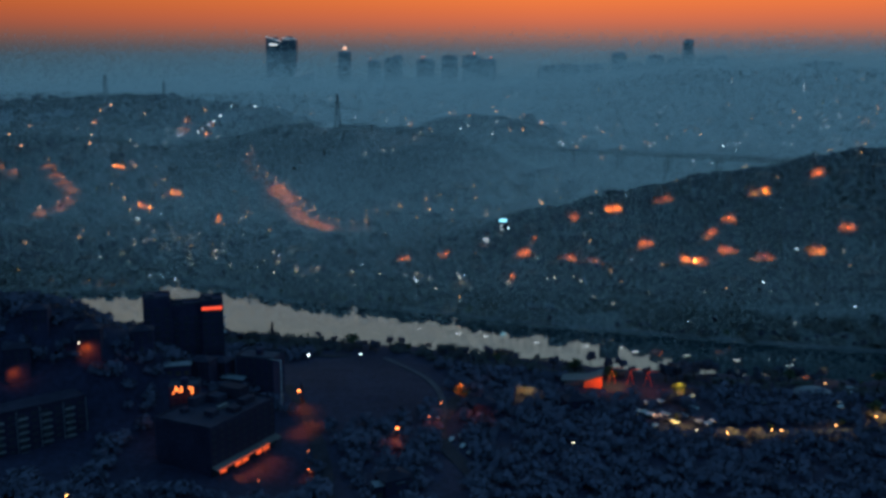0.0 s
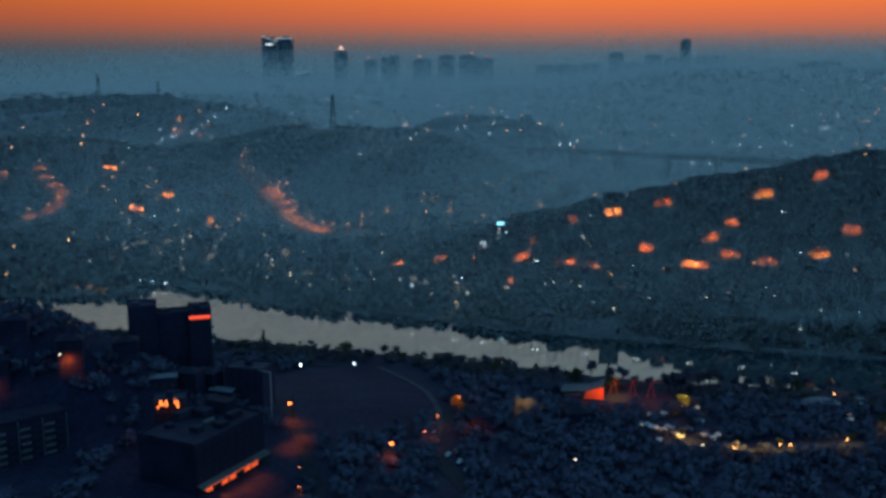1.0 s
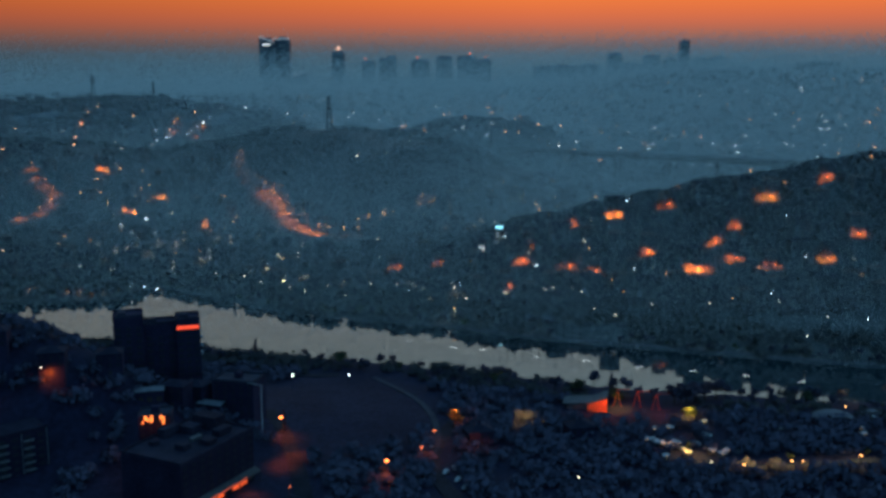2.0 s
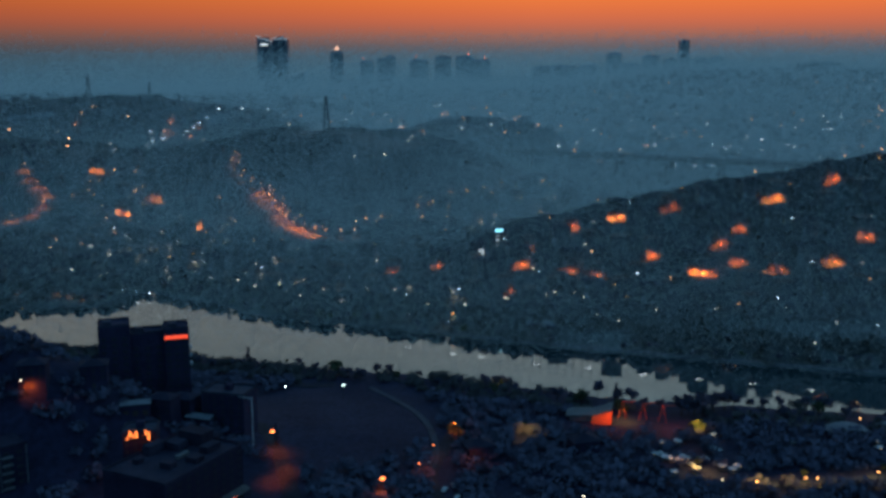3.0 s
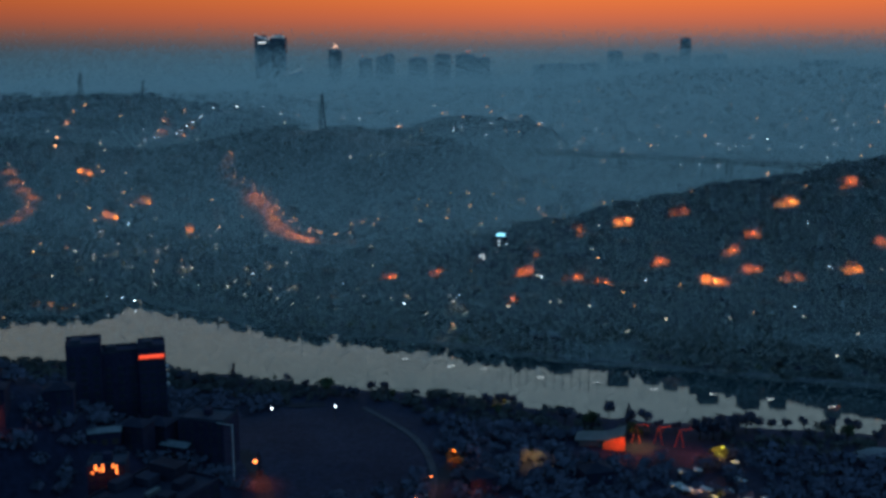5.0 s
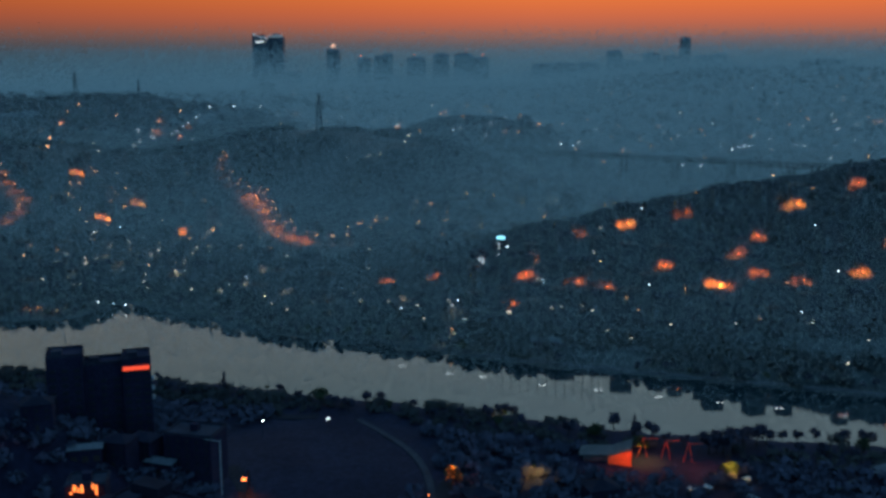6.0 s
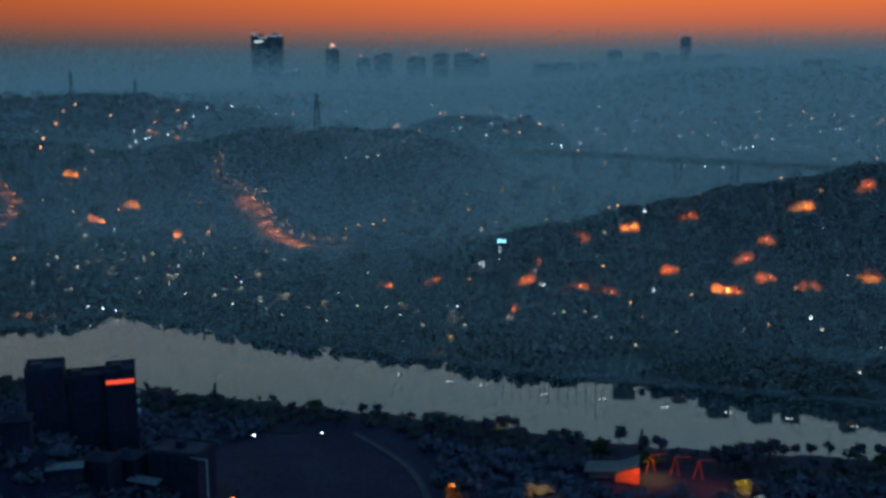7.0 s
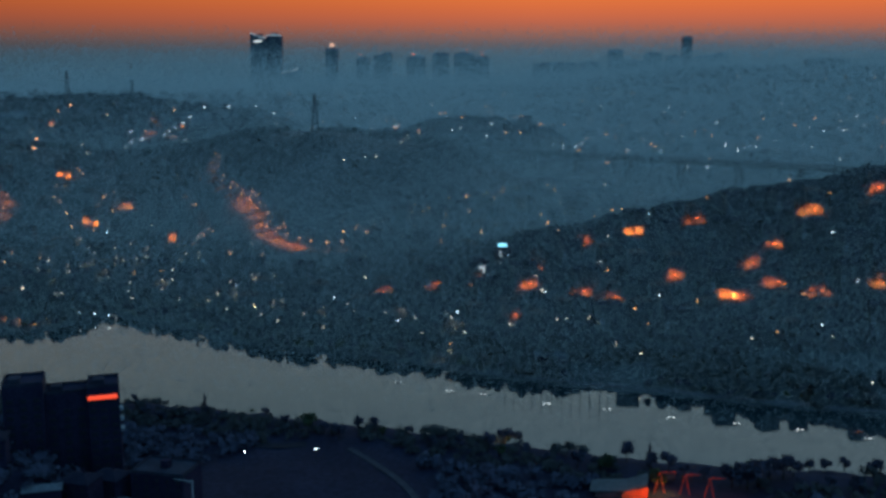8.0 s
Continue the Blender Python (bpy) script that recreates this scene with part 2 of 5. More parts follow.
def add_tube(bm, p, q, r0, r1, sides=6):
    p, q = Vector(p), Vector(q)
    d = q - p
    m = Matrix.Translation((p + q) / 2) @ d.to_track_quat("Z", "Y").to_matrix().to_4x4()
    bmesh.ops.create_cone(bm, cap_ends=True, segments=sides, radius1=r0, radius2=r1, depth=d.length, matrix=m)


def gz(x, y):
    return float(ground(x, y))


def at_ground(x, y, turn=0.0, down=0.0):
    return pose(x, y, gz(x, y) - down, 0, 0, turn)


# ---- the ground, one sheet to the horizon ----
def build_ground():
    def steps(a, b, fine, coarse, lo, hi):
        out, v = [], a
        while v < b:
            out.append(v)
            d = max(lo - v, v - hi, 0)
            v += fine + (coarse - fine) * min(d / 1500, 1)
        return np.array(out + [b])

    xs = steps(-3600, 3600, 7.0, 90.0, -480, 520)
    ys = steps(-500, 4940, 5.0, 60.0, 340, 1000)
    gx, gy = np.meshgrid(xs, ys)
    z = ground(gx, gy)
    r = np.random.default_rng(3)
    z = z + np.where(z > 1.0, r.uniform(-0.35, 0.35, z.shape), 0)
    verts = np.stack([gx, gy, z], -1).reshape(-1, 3)
    nx, ny = len(xs), len(ys)
    i = (np.arange(ny - 1)[:, None] * nx + np.arange(nx - 1)[None]).ravel()
    faces = np.stack([i, i + 1, i + nx + 1, i + nx], -1)
    me = bpy.data.meshes.new("ground")
    me.from_pydata(verts.tolist(), [], faces.tolist())
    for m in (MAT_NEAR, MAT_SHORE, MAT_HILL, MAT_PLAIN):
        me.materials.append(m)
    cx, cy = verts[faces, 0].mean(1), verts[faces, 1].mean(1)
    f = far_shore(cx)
    # ground cover by zone; colours lighten with distance to imitate haze
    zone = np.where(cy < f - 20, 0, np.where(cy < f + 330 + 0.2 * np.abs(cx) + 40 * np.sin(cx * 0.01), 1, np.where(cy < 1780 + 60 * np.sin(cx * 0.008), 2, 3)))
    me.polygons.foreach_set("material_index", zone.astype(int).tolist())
    me.polygons.foreach_set("use_smooth", [True] * len(me.polygons))
    tagged(new("ground", me), "dark turf banks, scrub hills and built-up plain under dusk", "ground", kind="structure")


build_ground()

bm = bmesh.new()
bmesh.ops.create_grid(bm, x_segments=30, y_segments=16, size=0.5, matrix=pose(0, 740, 0) @ Matrix.Diagonal((2400, 520, 1, 1)))
water = tagged(part("water", bm, MAT_WATER), "still grey-blue lake water mirroring the sky", "water", kind="structure")


# ---- roads: ribbons laid on the ground ----
def road(name, points, width, mat, label, lift=0.35):
    """A smooth ribbon through the points that follows the ground."""
    pts = np.array(points, float)
    d = np.concatenate([[0], np.cumsum(np.hypot(*np.diff(pts, axis=0).T))])
    s = np.arange(0, d[-1], 4.0)
    x, y = np.interp(s, d, pts[:, 0]), np.interp(s, d, pts[:, 1])
    k = np.ones(9) / 9
    x = np.convolve(np.pad(x, 4, mode="edge"), k, "valid")
    y = np.convolve(np.pad(y, 4, mode="edge"), k, "valid")
    tx, ty = np.gradient(x), np.gradient(y)
    ln = np.hypot(tx, ty) + 1e-9
    nx, ny = -ty / ln, tx / ln
    verts, faces = [], []
    for i in range(len(x)):
        for side in (-0.5, -0.25, 0, 0.25, 0.5):
            px, py = x[i] + nx[i] * width * side, y[i] + ny[i] * width * side
            verts.append((px, py, max(gz(px, py), 0.8) + lift))
        if i:
            for j in range(4):
                a = (i - 1) * 5 + j
                faces.append((a, a + 1, a + 6, a + 5))
    n = len(verts)
    # a skirt gives the ribbon its thickness
    verts += [(vx, vy, vz - 1.2) for vx, vy, vz in verts]
    for i in range(1, len(x)):
        for j in (0, 4):
            a, b = (i - 1) * 5 + j, i * 5 + j
            faces.append((a, b, b + n, a + n))
    ob = put_mesh(name, verts, faces, mat)
    return tagged(ob, label, "road", kind="structure")


# ---- trees ----
def crown_quads(r, centres, radii, count, size):
    """Small leaf clumps, each a bent pair of faces, scattered through the lobes of a crown."""
    verts, faces = [], []
    for _ in range(count):
        i = r.integers(len(centres))
        d = r.normal(size=3)
        d /= np.linalg.norm(d)
        p = np.array(centres[i]) + d * np.array(radii[i]) * r.uniform(0.55, 1.08)
        u = r.normal(size=3)
        u /= np.linalg.norm(u)
        v = np.cross(u, d + r.normal(size=3) * 0.5)
        v /= np.linalg.norm(v) + 1e-9
        s = size * r.uniform(0.6, 1.4)
        n = len(verts)
        verts += [tuple(p - u * s), tuple(p - v * s * 0.8), tuple(p + u * s), tuple(p + v * s * 0.8 + d * s * 0.3)]
        faces.append((n, n + 1, n + 2, n + 3))
    return verts, faces


def make_tree(seed, height, spread, leaf, label, poplar=False, count=260):
    r = np.random.default_rng(seed)
    tree = tagged(new("tree"), label, "tree", group="park and garden trees")
    bm = bmesh.new()
    top = height * (0.8 if poplar else 0.55)
    add_tube(bm, (0, 0, -0.5), (0, 0, top), height * 0.035, height * 0.012, 7)
    centres, radii = [], []
    for i in range(5):
        a = i * 2.4 + r.uniform(0, 1)
        if poplar:
            z = height * (0.25 + 0.16 * i)
            c = (math.cos(a) * spread * 0.15, math.sin(a) * spread * 0.15, z)
            radii.append((spread * (0.5 - 0.07 * i), spread * (0.5 - 0.07 * i), height * 0.16))
        else:
            z = height * r.uniform(0.48, 0.8)
            c = (math.cos(a) * spread * 0.5, math.sin(a) * spread * 0.5, z)
            q = spread * r.uniform(0.42, 0.62)
            radii.append((q, q, q * 0.75))
        add_tube(bm, (0, 0, min(z * 0.55, top)), c, height * 0.014, height * 0.005, 5)
        centres.append(c)
    part("trunk", bm, MAT_BARK, tree)
    v, f = crown_quads(r, centres, radii, count, spread * 0.2)
    put_mesh("crown", v, f, leaf, tree)
    return tree


def woodland(name, spots, height, mat, label, seed, quads=22, leaf=1.0, wide=1.0):
    """Trees too many to count, as one mesh of leaf clumps standing on the ground."""
    r = np.random.default_rng(seed)
    spots = np.asarray(spots)
    n = len(spots)
    h = height * r.uniform(0.6, 1.3, n)
    w = h * r.uniform(0.32, 0.5, n) * wide
    base = ground(spots[:, 0], spots[:, 1])
    k = quads
    d = r.normal(size=(n, k, 3))
    d /= np.linalg.norm(d, axis=2, keepdims=True)
    p = np.empty((n, k, 3))
    q = r.uniform(0.5, 1.05, (n, k))
    p[..., 0] = spots[:, None, 0] + d[..., 0] * w[:, None] * q
    p[..., 1] = spots[:, None, 1] + d[..., 1] * w[:, None] * q
    p[..., 2] = base[:, None] + h[:, None] * 0.55 + d[..., 2] * h[:, None] * 0.45 * q
    u = r.normal(size=(n, k, 3))
    u /= np.linalg.norm(u, axis=2, keepdims=True)
    v = np.cross(u, d)
    v /= np.linalg.norm(v, axis=2, keepdims=True) + 1e-9
    s = (w[:, None] * r.uniform(0.36, 0.72, (n, k)) * leaf)[..., None]
    # every leaf clump turns its upper side to the open air
    corners = np.stack([p + v * s * 0.8 + d * s * 0.3, p + u * s, p - v * s * 0.8, p - u * s], 2)
    way = np.cross(corners[:, :, 1] - corners[:, :, 0], corners[:, :, 2] - corners[:, :, 0])
    away = (way * np.array((0, -0.8, 0.6))).sum(-1) < 0
    corners[away] = corners[away][:, ::-1]
    corners = corners.reshape(-1, 3)
    faces = np.arange(len(corners)).reshape(-1, 4)
    ob = put_mesh(name, corners.tolist(), faces.tolist(), mat, smooth=True)
    # leaves shade as one soft crown
    normal = np.repeat((d * 0.28 + np.array((0, -0.25, 0.92))).reshape(-1, 3), 4, axis=0)
    normal /= np.linalg.norm(normal, axis=1, keepdims=True) + 1e-9
    ob.data.normals_split_custom_set_from_vertices(normal.tolist())
    return tagged(ob, label, "trees", kind="stuff")


def scatter(seed, n, x0, x1, y0, y1, keep):
    r = np.random.default_rng(seed)
    x, y = r.uniform(x0, x1, n), r.uniform(y0, y1, n)
    ok = keep(x, y)
    return np.stack([x[ok], y[ok]], -1)


# ---- houses ----
def pane_mesh(w, h):
    bm = bmesh.new()
    add_box(bm, -w / 2, w / 2, -0.05, 0.03, 0, h)
    me = bpy.data.meshes.new("pane")
    bm.to_mesh(me)
    bm.free()
    me.materials.append(MAT_GLASS)
    return me


PANE_WIDE = pane_mesh(2.4, 1.7)


def house(width, depth, storeys, wall_mat, roof, label, cols, balconies=False, category="house", name="house", group="hillside houses"):
    """A block of flats or a house: walls with a plinth and storey bands, a roof, windows with sills, chimneys or tanks."""
    top = storeys * 3.0 + 0.6
    ob = tagged(new(name), label, category, group=group)
    bm = bmesh.new()
    add_box(bm, -width / 2, width / 2, -depth / 2, depth / 2, -6, top, 0.08)
    for s in range(1, storeys):
        add_box(bm, -width / 2 - 0.08, width / 2 + 0.08, -depth / 2 - 0.08, depth / 2 + 0.08, s * 3.0 + 0.35, s * 3.0 + 0.55)
    part("wall", bm, wall_mat, ob)
    bm = bmesh.new()
    if roof == "hip":
        o = 0.6
        v = [bm.verts.new(c) for c in ((-width / 2 - o, -depth / 2 - o, top), (width / 2 + o, -depth / 2 - o, top), (width / 2 + o, depth / 2 + o, top), (-width / 2 - o, depth / 2 + o, top))]
        w = [bm.verts.new((c.co.x, c.co.y, top + 0.2)) for c in v]
        ridge = max(width - depth, 1.0) / 2
        a, b = bm.verts.new((-ridge, 0, top + 0.2 + depth * 0.22)), bm.verts.new((ridge, 0, top + 0.2 + depth * 0.22))
        bm.faces.new(v[::-1])
        for i in range(4):
            bm.faces.new((v[i], v[(i + 1) % 4], w[(i + 1) % 4], w[i]))
        bm.faces.new((w[0], w[1], b, a))
        bm.faces.new((w[2], w[3], a, b))
        bm.faces.new((w[1], w[2], b))
        bm.faces.new((w[3], w[0], a))
        part("roof", bm, MAT_ROOF_DARK if wall_mat is MAT_WALL_DARK else MAT_ROOF, ob)
        bm = bmesh.new()
        add_box(bm, ridge * 0.5, ridge * 0.5 + 0.7, 0.5, 1.2, top + 0.4, top + depth * 0.22 + 1.4, 0.05)
        part("chimney", bm, MAT_WALL_DARK, ob)
    else:
        add_box(bm, -width / 2 - 0.3, width / 2 + 0.3, -depth / 2 - 0.3, depth / 2 + 0.3, top, top + 0.25)
        for x0, x1, y0, y1 in ((-width / 2, width / 2, -depth / 2, -depth / 2 + 0.25), (-width / 2, width / 2, depth / 2 - 0.25, depth / 2),
                               (-width / 2, -width / 2 + 0.25, -depth / 2 + 0.25, depth / 2 - 0.25), (width / 2 - 0.25, width / 2, -depth / 2 + 0.25, depth / 2 - 0.25)):
            add_box(bm, x0, x1, y0, y1, top + 0.25, top + 1.05)
        part("roof", bm, MAT_ROOF_SLAB, ob)
        bm = bmesh.new()
        add_box(bm, -1.6, 1.6, -1.4, 1.4, top + 0.25, top + 2.9, 0.1)
        part("stair_head", bm, wall_mat, ob)
    bm = bmesh.new()
    add_box(bm, -0.6, 0.6, -depth / 2 - 0.06, -depth / 2 + 0.02, 0, 2.1)
    part("door", bm, MAT_BARK, ob)
    for s in range(1, storeys):
        # the windows of a storey, too small to pick apart from the air
        bm = bmesh.new()
        for c in range(cols):
            x = (c + 0.5) / cols * width - width / 2
            add_box(bm, x - 0.75, x + 0.75, -depth / 2 - 0.05, -depth / 2 + 0.03, s * 3.0 + 1.0, s * 3.0 + 2.5)
            add_box(bm, x - 0.85, x + 0.85, -depth / 2 - 0.2, -depth / 2, s * 3.0 + 0.88, s * 3.0 + 0.99)
        tagged(part("window", bm, MAT_GLASS, ob), kind="stuff")
        if balconies and s < 3:
            bm = bmesh.new()
            x = 0.5 / cols * width - width / 2
            add_box(bm, x - 1.5, x + 1.5, -depth / 2 - 1.2, -depth / 2 - 0.05, s * 3.0 + 0.4, s * 3.0 + 0.55)
            add_box(bm, x - 1.5, x + 1.5, -depth / 2 - 1.2, -depth / 2 - 1.1, s * 3.0 + 0.55, s * 3.0 + 1.4)
            part("balcony", bm, wall_mat if wall_mat is MAT_WALL_DARK else MAT_PALE, ob)
    return ob


# ---- lamps ----
def street_lamp(mat, height, size, label, group):
    lamp = tagged(new("street_lamp"), label, "street lamp", group=group)
    bm = bmesh.new()
    add_tube(bm, (0, 0, -0.5), (0, 0, height), 0.14, 0.08, 6)
    add_tube(bm, (0, 0, height), (0, -1.2, height + 0.35), 0.06, 0.05, 5)
    part("pole", bm, MAT_STEEL, lamp)
    bm = bmesh.new()
    bmesh.ops.create_icosphere(bm, subdivisions=1, radius=size, matrix=Matrix.Translation((0, -1.2, height + 0.3)) @ Matrix.Diagonal((1, 1, 0.7, 1)))
    part("head", bm, mat, lamp)
    return lamp


def lamp_light(name, colour, watts, radius=0.4, cone=160):
    d = bpy.data.lights.new(name, "SPOT")  # hooded: the light falls downwards
    d.color, d.energy, d.shadow_soft_size = colour, watts, radius
    d.spot_size, d.spot_blend = math.radians(cone), 0.9
    return d


# ---- where the lamps stand ----
LEFT_RIDGE_LAMPS = [(-613, 1856), (-621, 1820), (-616, 1768), (-489, 1388), (-473, 1340), (-547, 1880), (-537, 1808), (-468, 1840), (-442, 1868), (-463, 1800), (-462, 1762), (-720, 1746), (-605, 1394), (-549, 1300)]
LEFT_RIDGE_WHITE = [(-484, 1756), (-467, 1704), (-456, 1722), (-451, 1726), (-427, 1744), (-424, 1764), (-419, 1788), (-415, 1816), (-412, 1854), (-405, 1932), (-372, 1984), (-368, 2248), (-310, 2102), (-282, 2234), (-203, 1450), (-447, 1430), (-414, 1348), (-845, 3702)]
SADDLE_LAMPS = [(-200, 2288), (-168, 2302), (-136, 2348), (-76, 2410), (-185, 2934), (-157, 2964), (-32, 1428), (-17, 1496), (-37, 1374), (-101, 1280), (-77, 1292), (-64, 1300), (10, 2830), (32, 2730), (30, 1698), (83, 1702)]
FAR_CITY_WHITE = [(602, 3424), (252, 2366), (236, 2302), (208, 1738), (860, 2830), (1043, 2912), (1010, 2816), (770, 2668), (713, 2336), (742, 2042), (788, 2086), (795, 2082), (1299, 3760), (1123, 3694), (455, 2138), (391, 2078), (448, 1896), (504, 1866), (544, 1858), (557, 1866), (641, 1868), (710, 1864), (421, 1002), (385, 1652), (417, 1656), (445, 1652), (395, 1862), (507, 1804), (528, 1840), (617, 1944), (276, 1586), (240, 1526)]
FAR_CITY_WARM = [(483, 3066), (477, 3078), (368, 2774), (380, 2750), (354, 2784), (818, 2340), (914, 2152), (938, 2260), (380, 1886), (383, 1860), (286, 2020), (1056, 2444), (517, 2006), (433, 1934), (513, 1654)]
WEST_STREET = [(-504, 1274), (-486, 1244), (-469, 1224), (-454, 1210), (-447, 1182), (-452, 1160), (-468, 1144)]
WEST_WHITE = [(-313, 1138), (-298, 1144), (-282, 1142), (-321, 1122), (-294, 1064), (-285, 1080), (-292, 1016), (-259, 1038), (-215, 926), (-236, 988), (-289, 1208), (-318, 1062), (-341, 1100), (-338, 990), (-327, 974), (-341, 980), (-311, 982), (-137, 936), (-156, 928), (-132, 878), (-55, 950), (-73, 888), (-170, 890), (-195, 898)]
WEST_WARM = [(-378, 1170), (-360, 1138), (-404, 1244), (-420, 1200), (-445, 1172), (-382, 878), (-347, 848), (-313, 846), (-290, 842), (-282, 848), (-301, 844)]
QUAY_WHITE = [(-264, 878), (-254, 882), (-243, 878)]
VALLEY_ROAD = [(-256, 1332), (-258, 1312), (-249, 1284), (-235, 1256), (-221, 1236), (-206, 1222), (-196, 1208), (-184, 1186), (-175, 1158), (-165, 1134), (-153, 1116), (-141, 1104), (-128, 1092), (-115, 1084), (-99, 1078), (-84, 1080)]
VALLEY_ROAD_CARS = [(-195, 1224), (-188, 1214), (-185, 1220), (-176, 1190), (-168, 1166), (-160, 1148), (-149, 1136), (-145, 1128), (-119, 1096)]
VALLEY_EAST = [(-87, 1112), (-76, 1116), (-59, 1126), (-49, 1134), (-32, 1154), (-21, 1164), (-9, 1174), (-3, 1186), (-18, 1190), (18, 1228), (38, 1246), (59, 1272), (82, 1294), (100, 1314), (152, 1378), (39, 1202), (10, 1136), (68, 1246), (149, 1264), (-16, 1128)]
EAST_HILL_WHITE = [(60, 901), (126, 873), (172, 925), (135, 899), (160, 831), (359, 867), (325, 889), (329, 888), (297, 872), (281, 876), (18, 833), (55, 801), (82, 844), (80, 846), (309, 729), (259, 769), (258, 787), (339, 828), (301, 833), (-12, 829), (-23, 825), (242, 845)]
BANK_WARM = [(13, 774)]
NEAR_WHITE = [(-76, 538), (-47, 544), (-165, 520), (-168, 446), (57, 410), (114, 426), (224, 638)]
NEAR_WARM = [(-142, 352), (130, 430), (150, 434), (155, 434), (183, 440), (204, 508), (206, 452)]
LIT_HOUSES = [(158, 907), (293, 896), (119, 909), (203, 905), (252, 872), (179, 857), (112, 849), (131, 839), (208, 834), (219, 832), (244, 841), (274, 832), (324, 837), (353, 855), (4, 909), (33, 889), (69, 862), (55, 825), (237, 859), (79, 883), (345, 906)]
WEST_LIT = [(-328, 1214), (-352, 1166), (-259, 1122), (-420, 1280), (-37, 918)]


def spread_out(proto, poses):
    """The built thing takes the first pose, copies take the rest."""
    proto.matrix_basis = poses[0]
    return [proto] + [copy_thing(proto, m) for m in poses[1:]]


def stand(spots, swing=40):
    return [at_ground(x, y, random.uniform(-swing, swing)) for x, y in spots]


# ---- roads and paths ----
road("road", VALLEY_ROAD, 9, MAT_ROAD, "asphalt valley road under orange lamps, curving round the hill")
road("road", WEST_STREET, 9, MAT_ROAD, "steep winding asphalt street between western houses")
road("road", [(-420, 878), (-347, 872), (-300, 874), (-275, 884)], 8, MAT_ROAD, "lit quay road beside the lake")
road("path", [(-38, 568), (-33, 564), (-25, 551), (-7, 524), (1, 489), (0, 455), (-8, 425), (-12, 380)], 3.0, MAT_PATH, "pale paved path curving round the dark meadow")
road("path", [(126, 436), (150, 440), (190, 446), (230, 452)], 4, MAT_PATH, "pale lamp-lit garden path")
road("path", [(131, 450), (135, 460), (156, 480), (170, 491), (184, 503)], 2.6, MAT_GRAVEL, "narrow pale path climbing through the garden")
road("promenade", [(-45, 790), (0, 768), (35, 748), (82, 728), (131, 713), (177, 698), (221, 684), (253, 672), (420, 633)], 3.0, MAT_GRAVEL, "paved lakeside promenade below the far trees")
road("road", [(-300, 640), (-176, 620), (-120, 600), (-80, 566), (-48, 570)], 6, MAT_LANE, "dark asphalt bank road above the lake")
road("road", [(40, 770), (150, 745), (300, 712), (440, 690)], 4, MAT_GRAVEL, "pale road along the far bank")

# ---- lamps ----
LAMP_SIZE = 0.42
white = street_lamp(MAT_WHITE_LAMP, 8, LAMP_SIZE, "white street lamp on a steel pole", "white street lamps")
spread_out(white, stand(WEST_WHITE[::3] + QUAY_WHITE + EAST_HILL_WHITE[::2] + NEAR_WHITE[:2]))
dim = street_lamp(MAT_DIM_LAMP, 8, LAMP_SIZE, "dim yellowish street lamp on a steel pole", "dim street lamps")
spread_out(dim, stand(WEST_WHITE[1::3] + WEST_WHITE[2::3] + EAST_HILL_WHITE[1::2] + NEAR_WHITE[2:6]))
warm = street_lamp(MAT_WARM_LAMP, 8, 0.55, "warm yellow street lamp on a steel pole", "warm street lamps")
spread_out(warm, stand(WEST_WARM[:6] + BANK_WARM + VALLEY_EAST))
orange = street_lamp(MAT_VALLEY_LAMP, 8, 0.62, "orange sodium street lamp on a steel pole", "sodium street lamps")
between = [((a + c) / 2 + 7, (b + d) / 2) for (a, b), (c, d) in zip(VALLEY_ROAD, VALLEY_ROAD[1:])]
spread_out(orange, stand(WEST_STREET + VALLEY_ROAD + between + VALLEY_ROAD_CARS))
tall = street_lamp(MAT_CITY_LAMP, 12, 1.25, "large white floodlight mast in the distant city", "city floodlights")
far_white = FAR_CITY_WHITE + LEFT_RIDGE_WHITE + SADDLE_LAMPS
spread_out(tall, stand([p for p in far_white if p[1] > 1600]))
hill = street_lamp(MAT_DIM_LAMP, 9, 0.6, "dim white lamp on a wooded hill", "hill lamps")
spread_out(hill, stand([p for p in far_white if p[1] <= 1600]))
glow = street_lamp(MAT_CITY_WARM, 12, 1.3, "large orange lamp mast in the distant city", "city lamps")
spread_out(glow, stand(FAR_CITY_WARM + LEFT_RIDGE_LAMPS))
low = street_lamp(MAT_WARM_LAMP, 5, 0.4, "low warm garden lamp beside a path", "garden lamps")
spread_out(low, stand(NEAR_WARM))

# faint lights among the western streets and along the far bank
rl = np.random.default_rng(17)


def faint_lamps(name, spots, height, size, label, mat=MAT_DIM_LAMP):
    """Lamps too many and too small to count, poles and heads in one mesh."""
    verts, faces, kind = [], [], []
    for x, y in spots:
        z = gz(x, y)
        for half, z0, z1, k in ((0.1, z - 0.5, z + height, 0), (size, z + height, z + height + size * 1.4, 1)):
            n = len(verts)
            half = half * rl.uniform(0.55, 1.15) if k else half
            for zz, q in ((z0, 1.0), (z1, 0.7)):
                verts += [(x - half * q, y - half * q, zz), (x + half * q, y - half * q, zz), (x + half * q, y + half * q, zz), (x - half * q, y + half * q, zz)]
            faces += [(n, n + 3, n + 2, n + 1), (n + 4, n + 5, n + 6, n + 7)] + [(n + i, n + (i + 1) % 4, n + 4 + (i + 1) % 4, n + 4 + i) for i in range(4)]
            kind += [k] * 6
    ob = put_mesh(name, verts, faces, MAT_STEEL)
    ob.data.materials.append(mat)
    ob.data.polygons.foreach_set("material_index", kind)
    return tagged(ob, label, "lamps", kind="stuff")


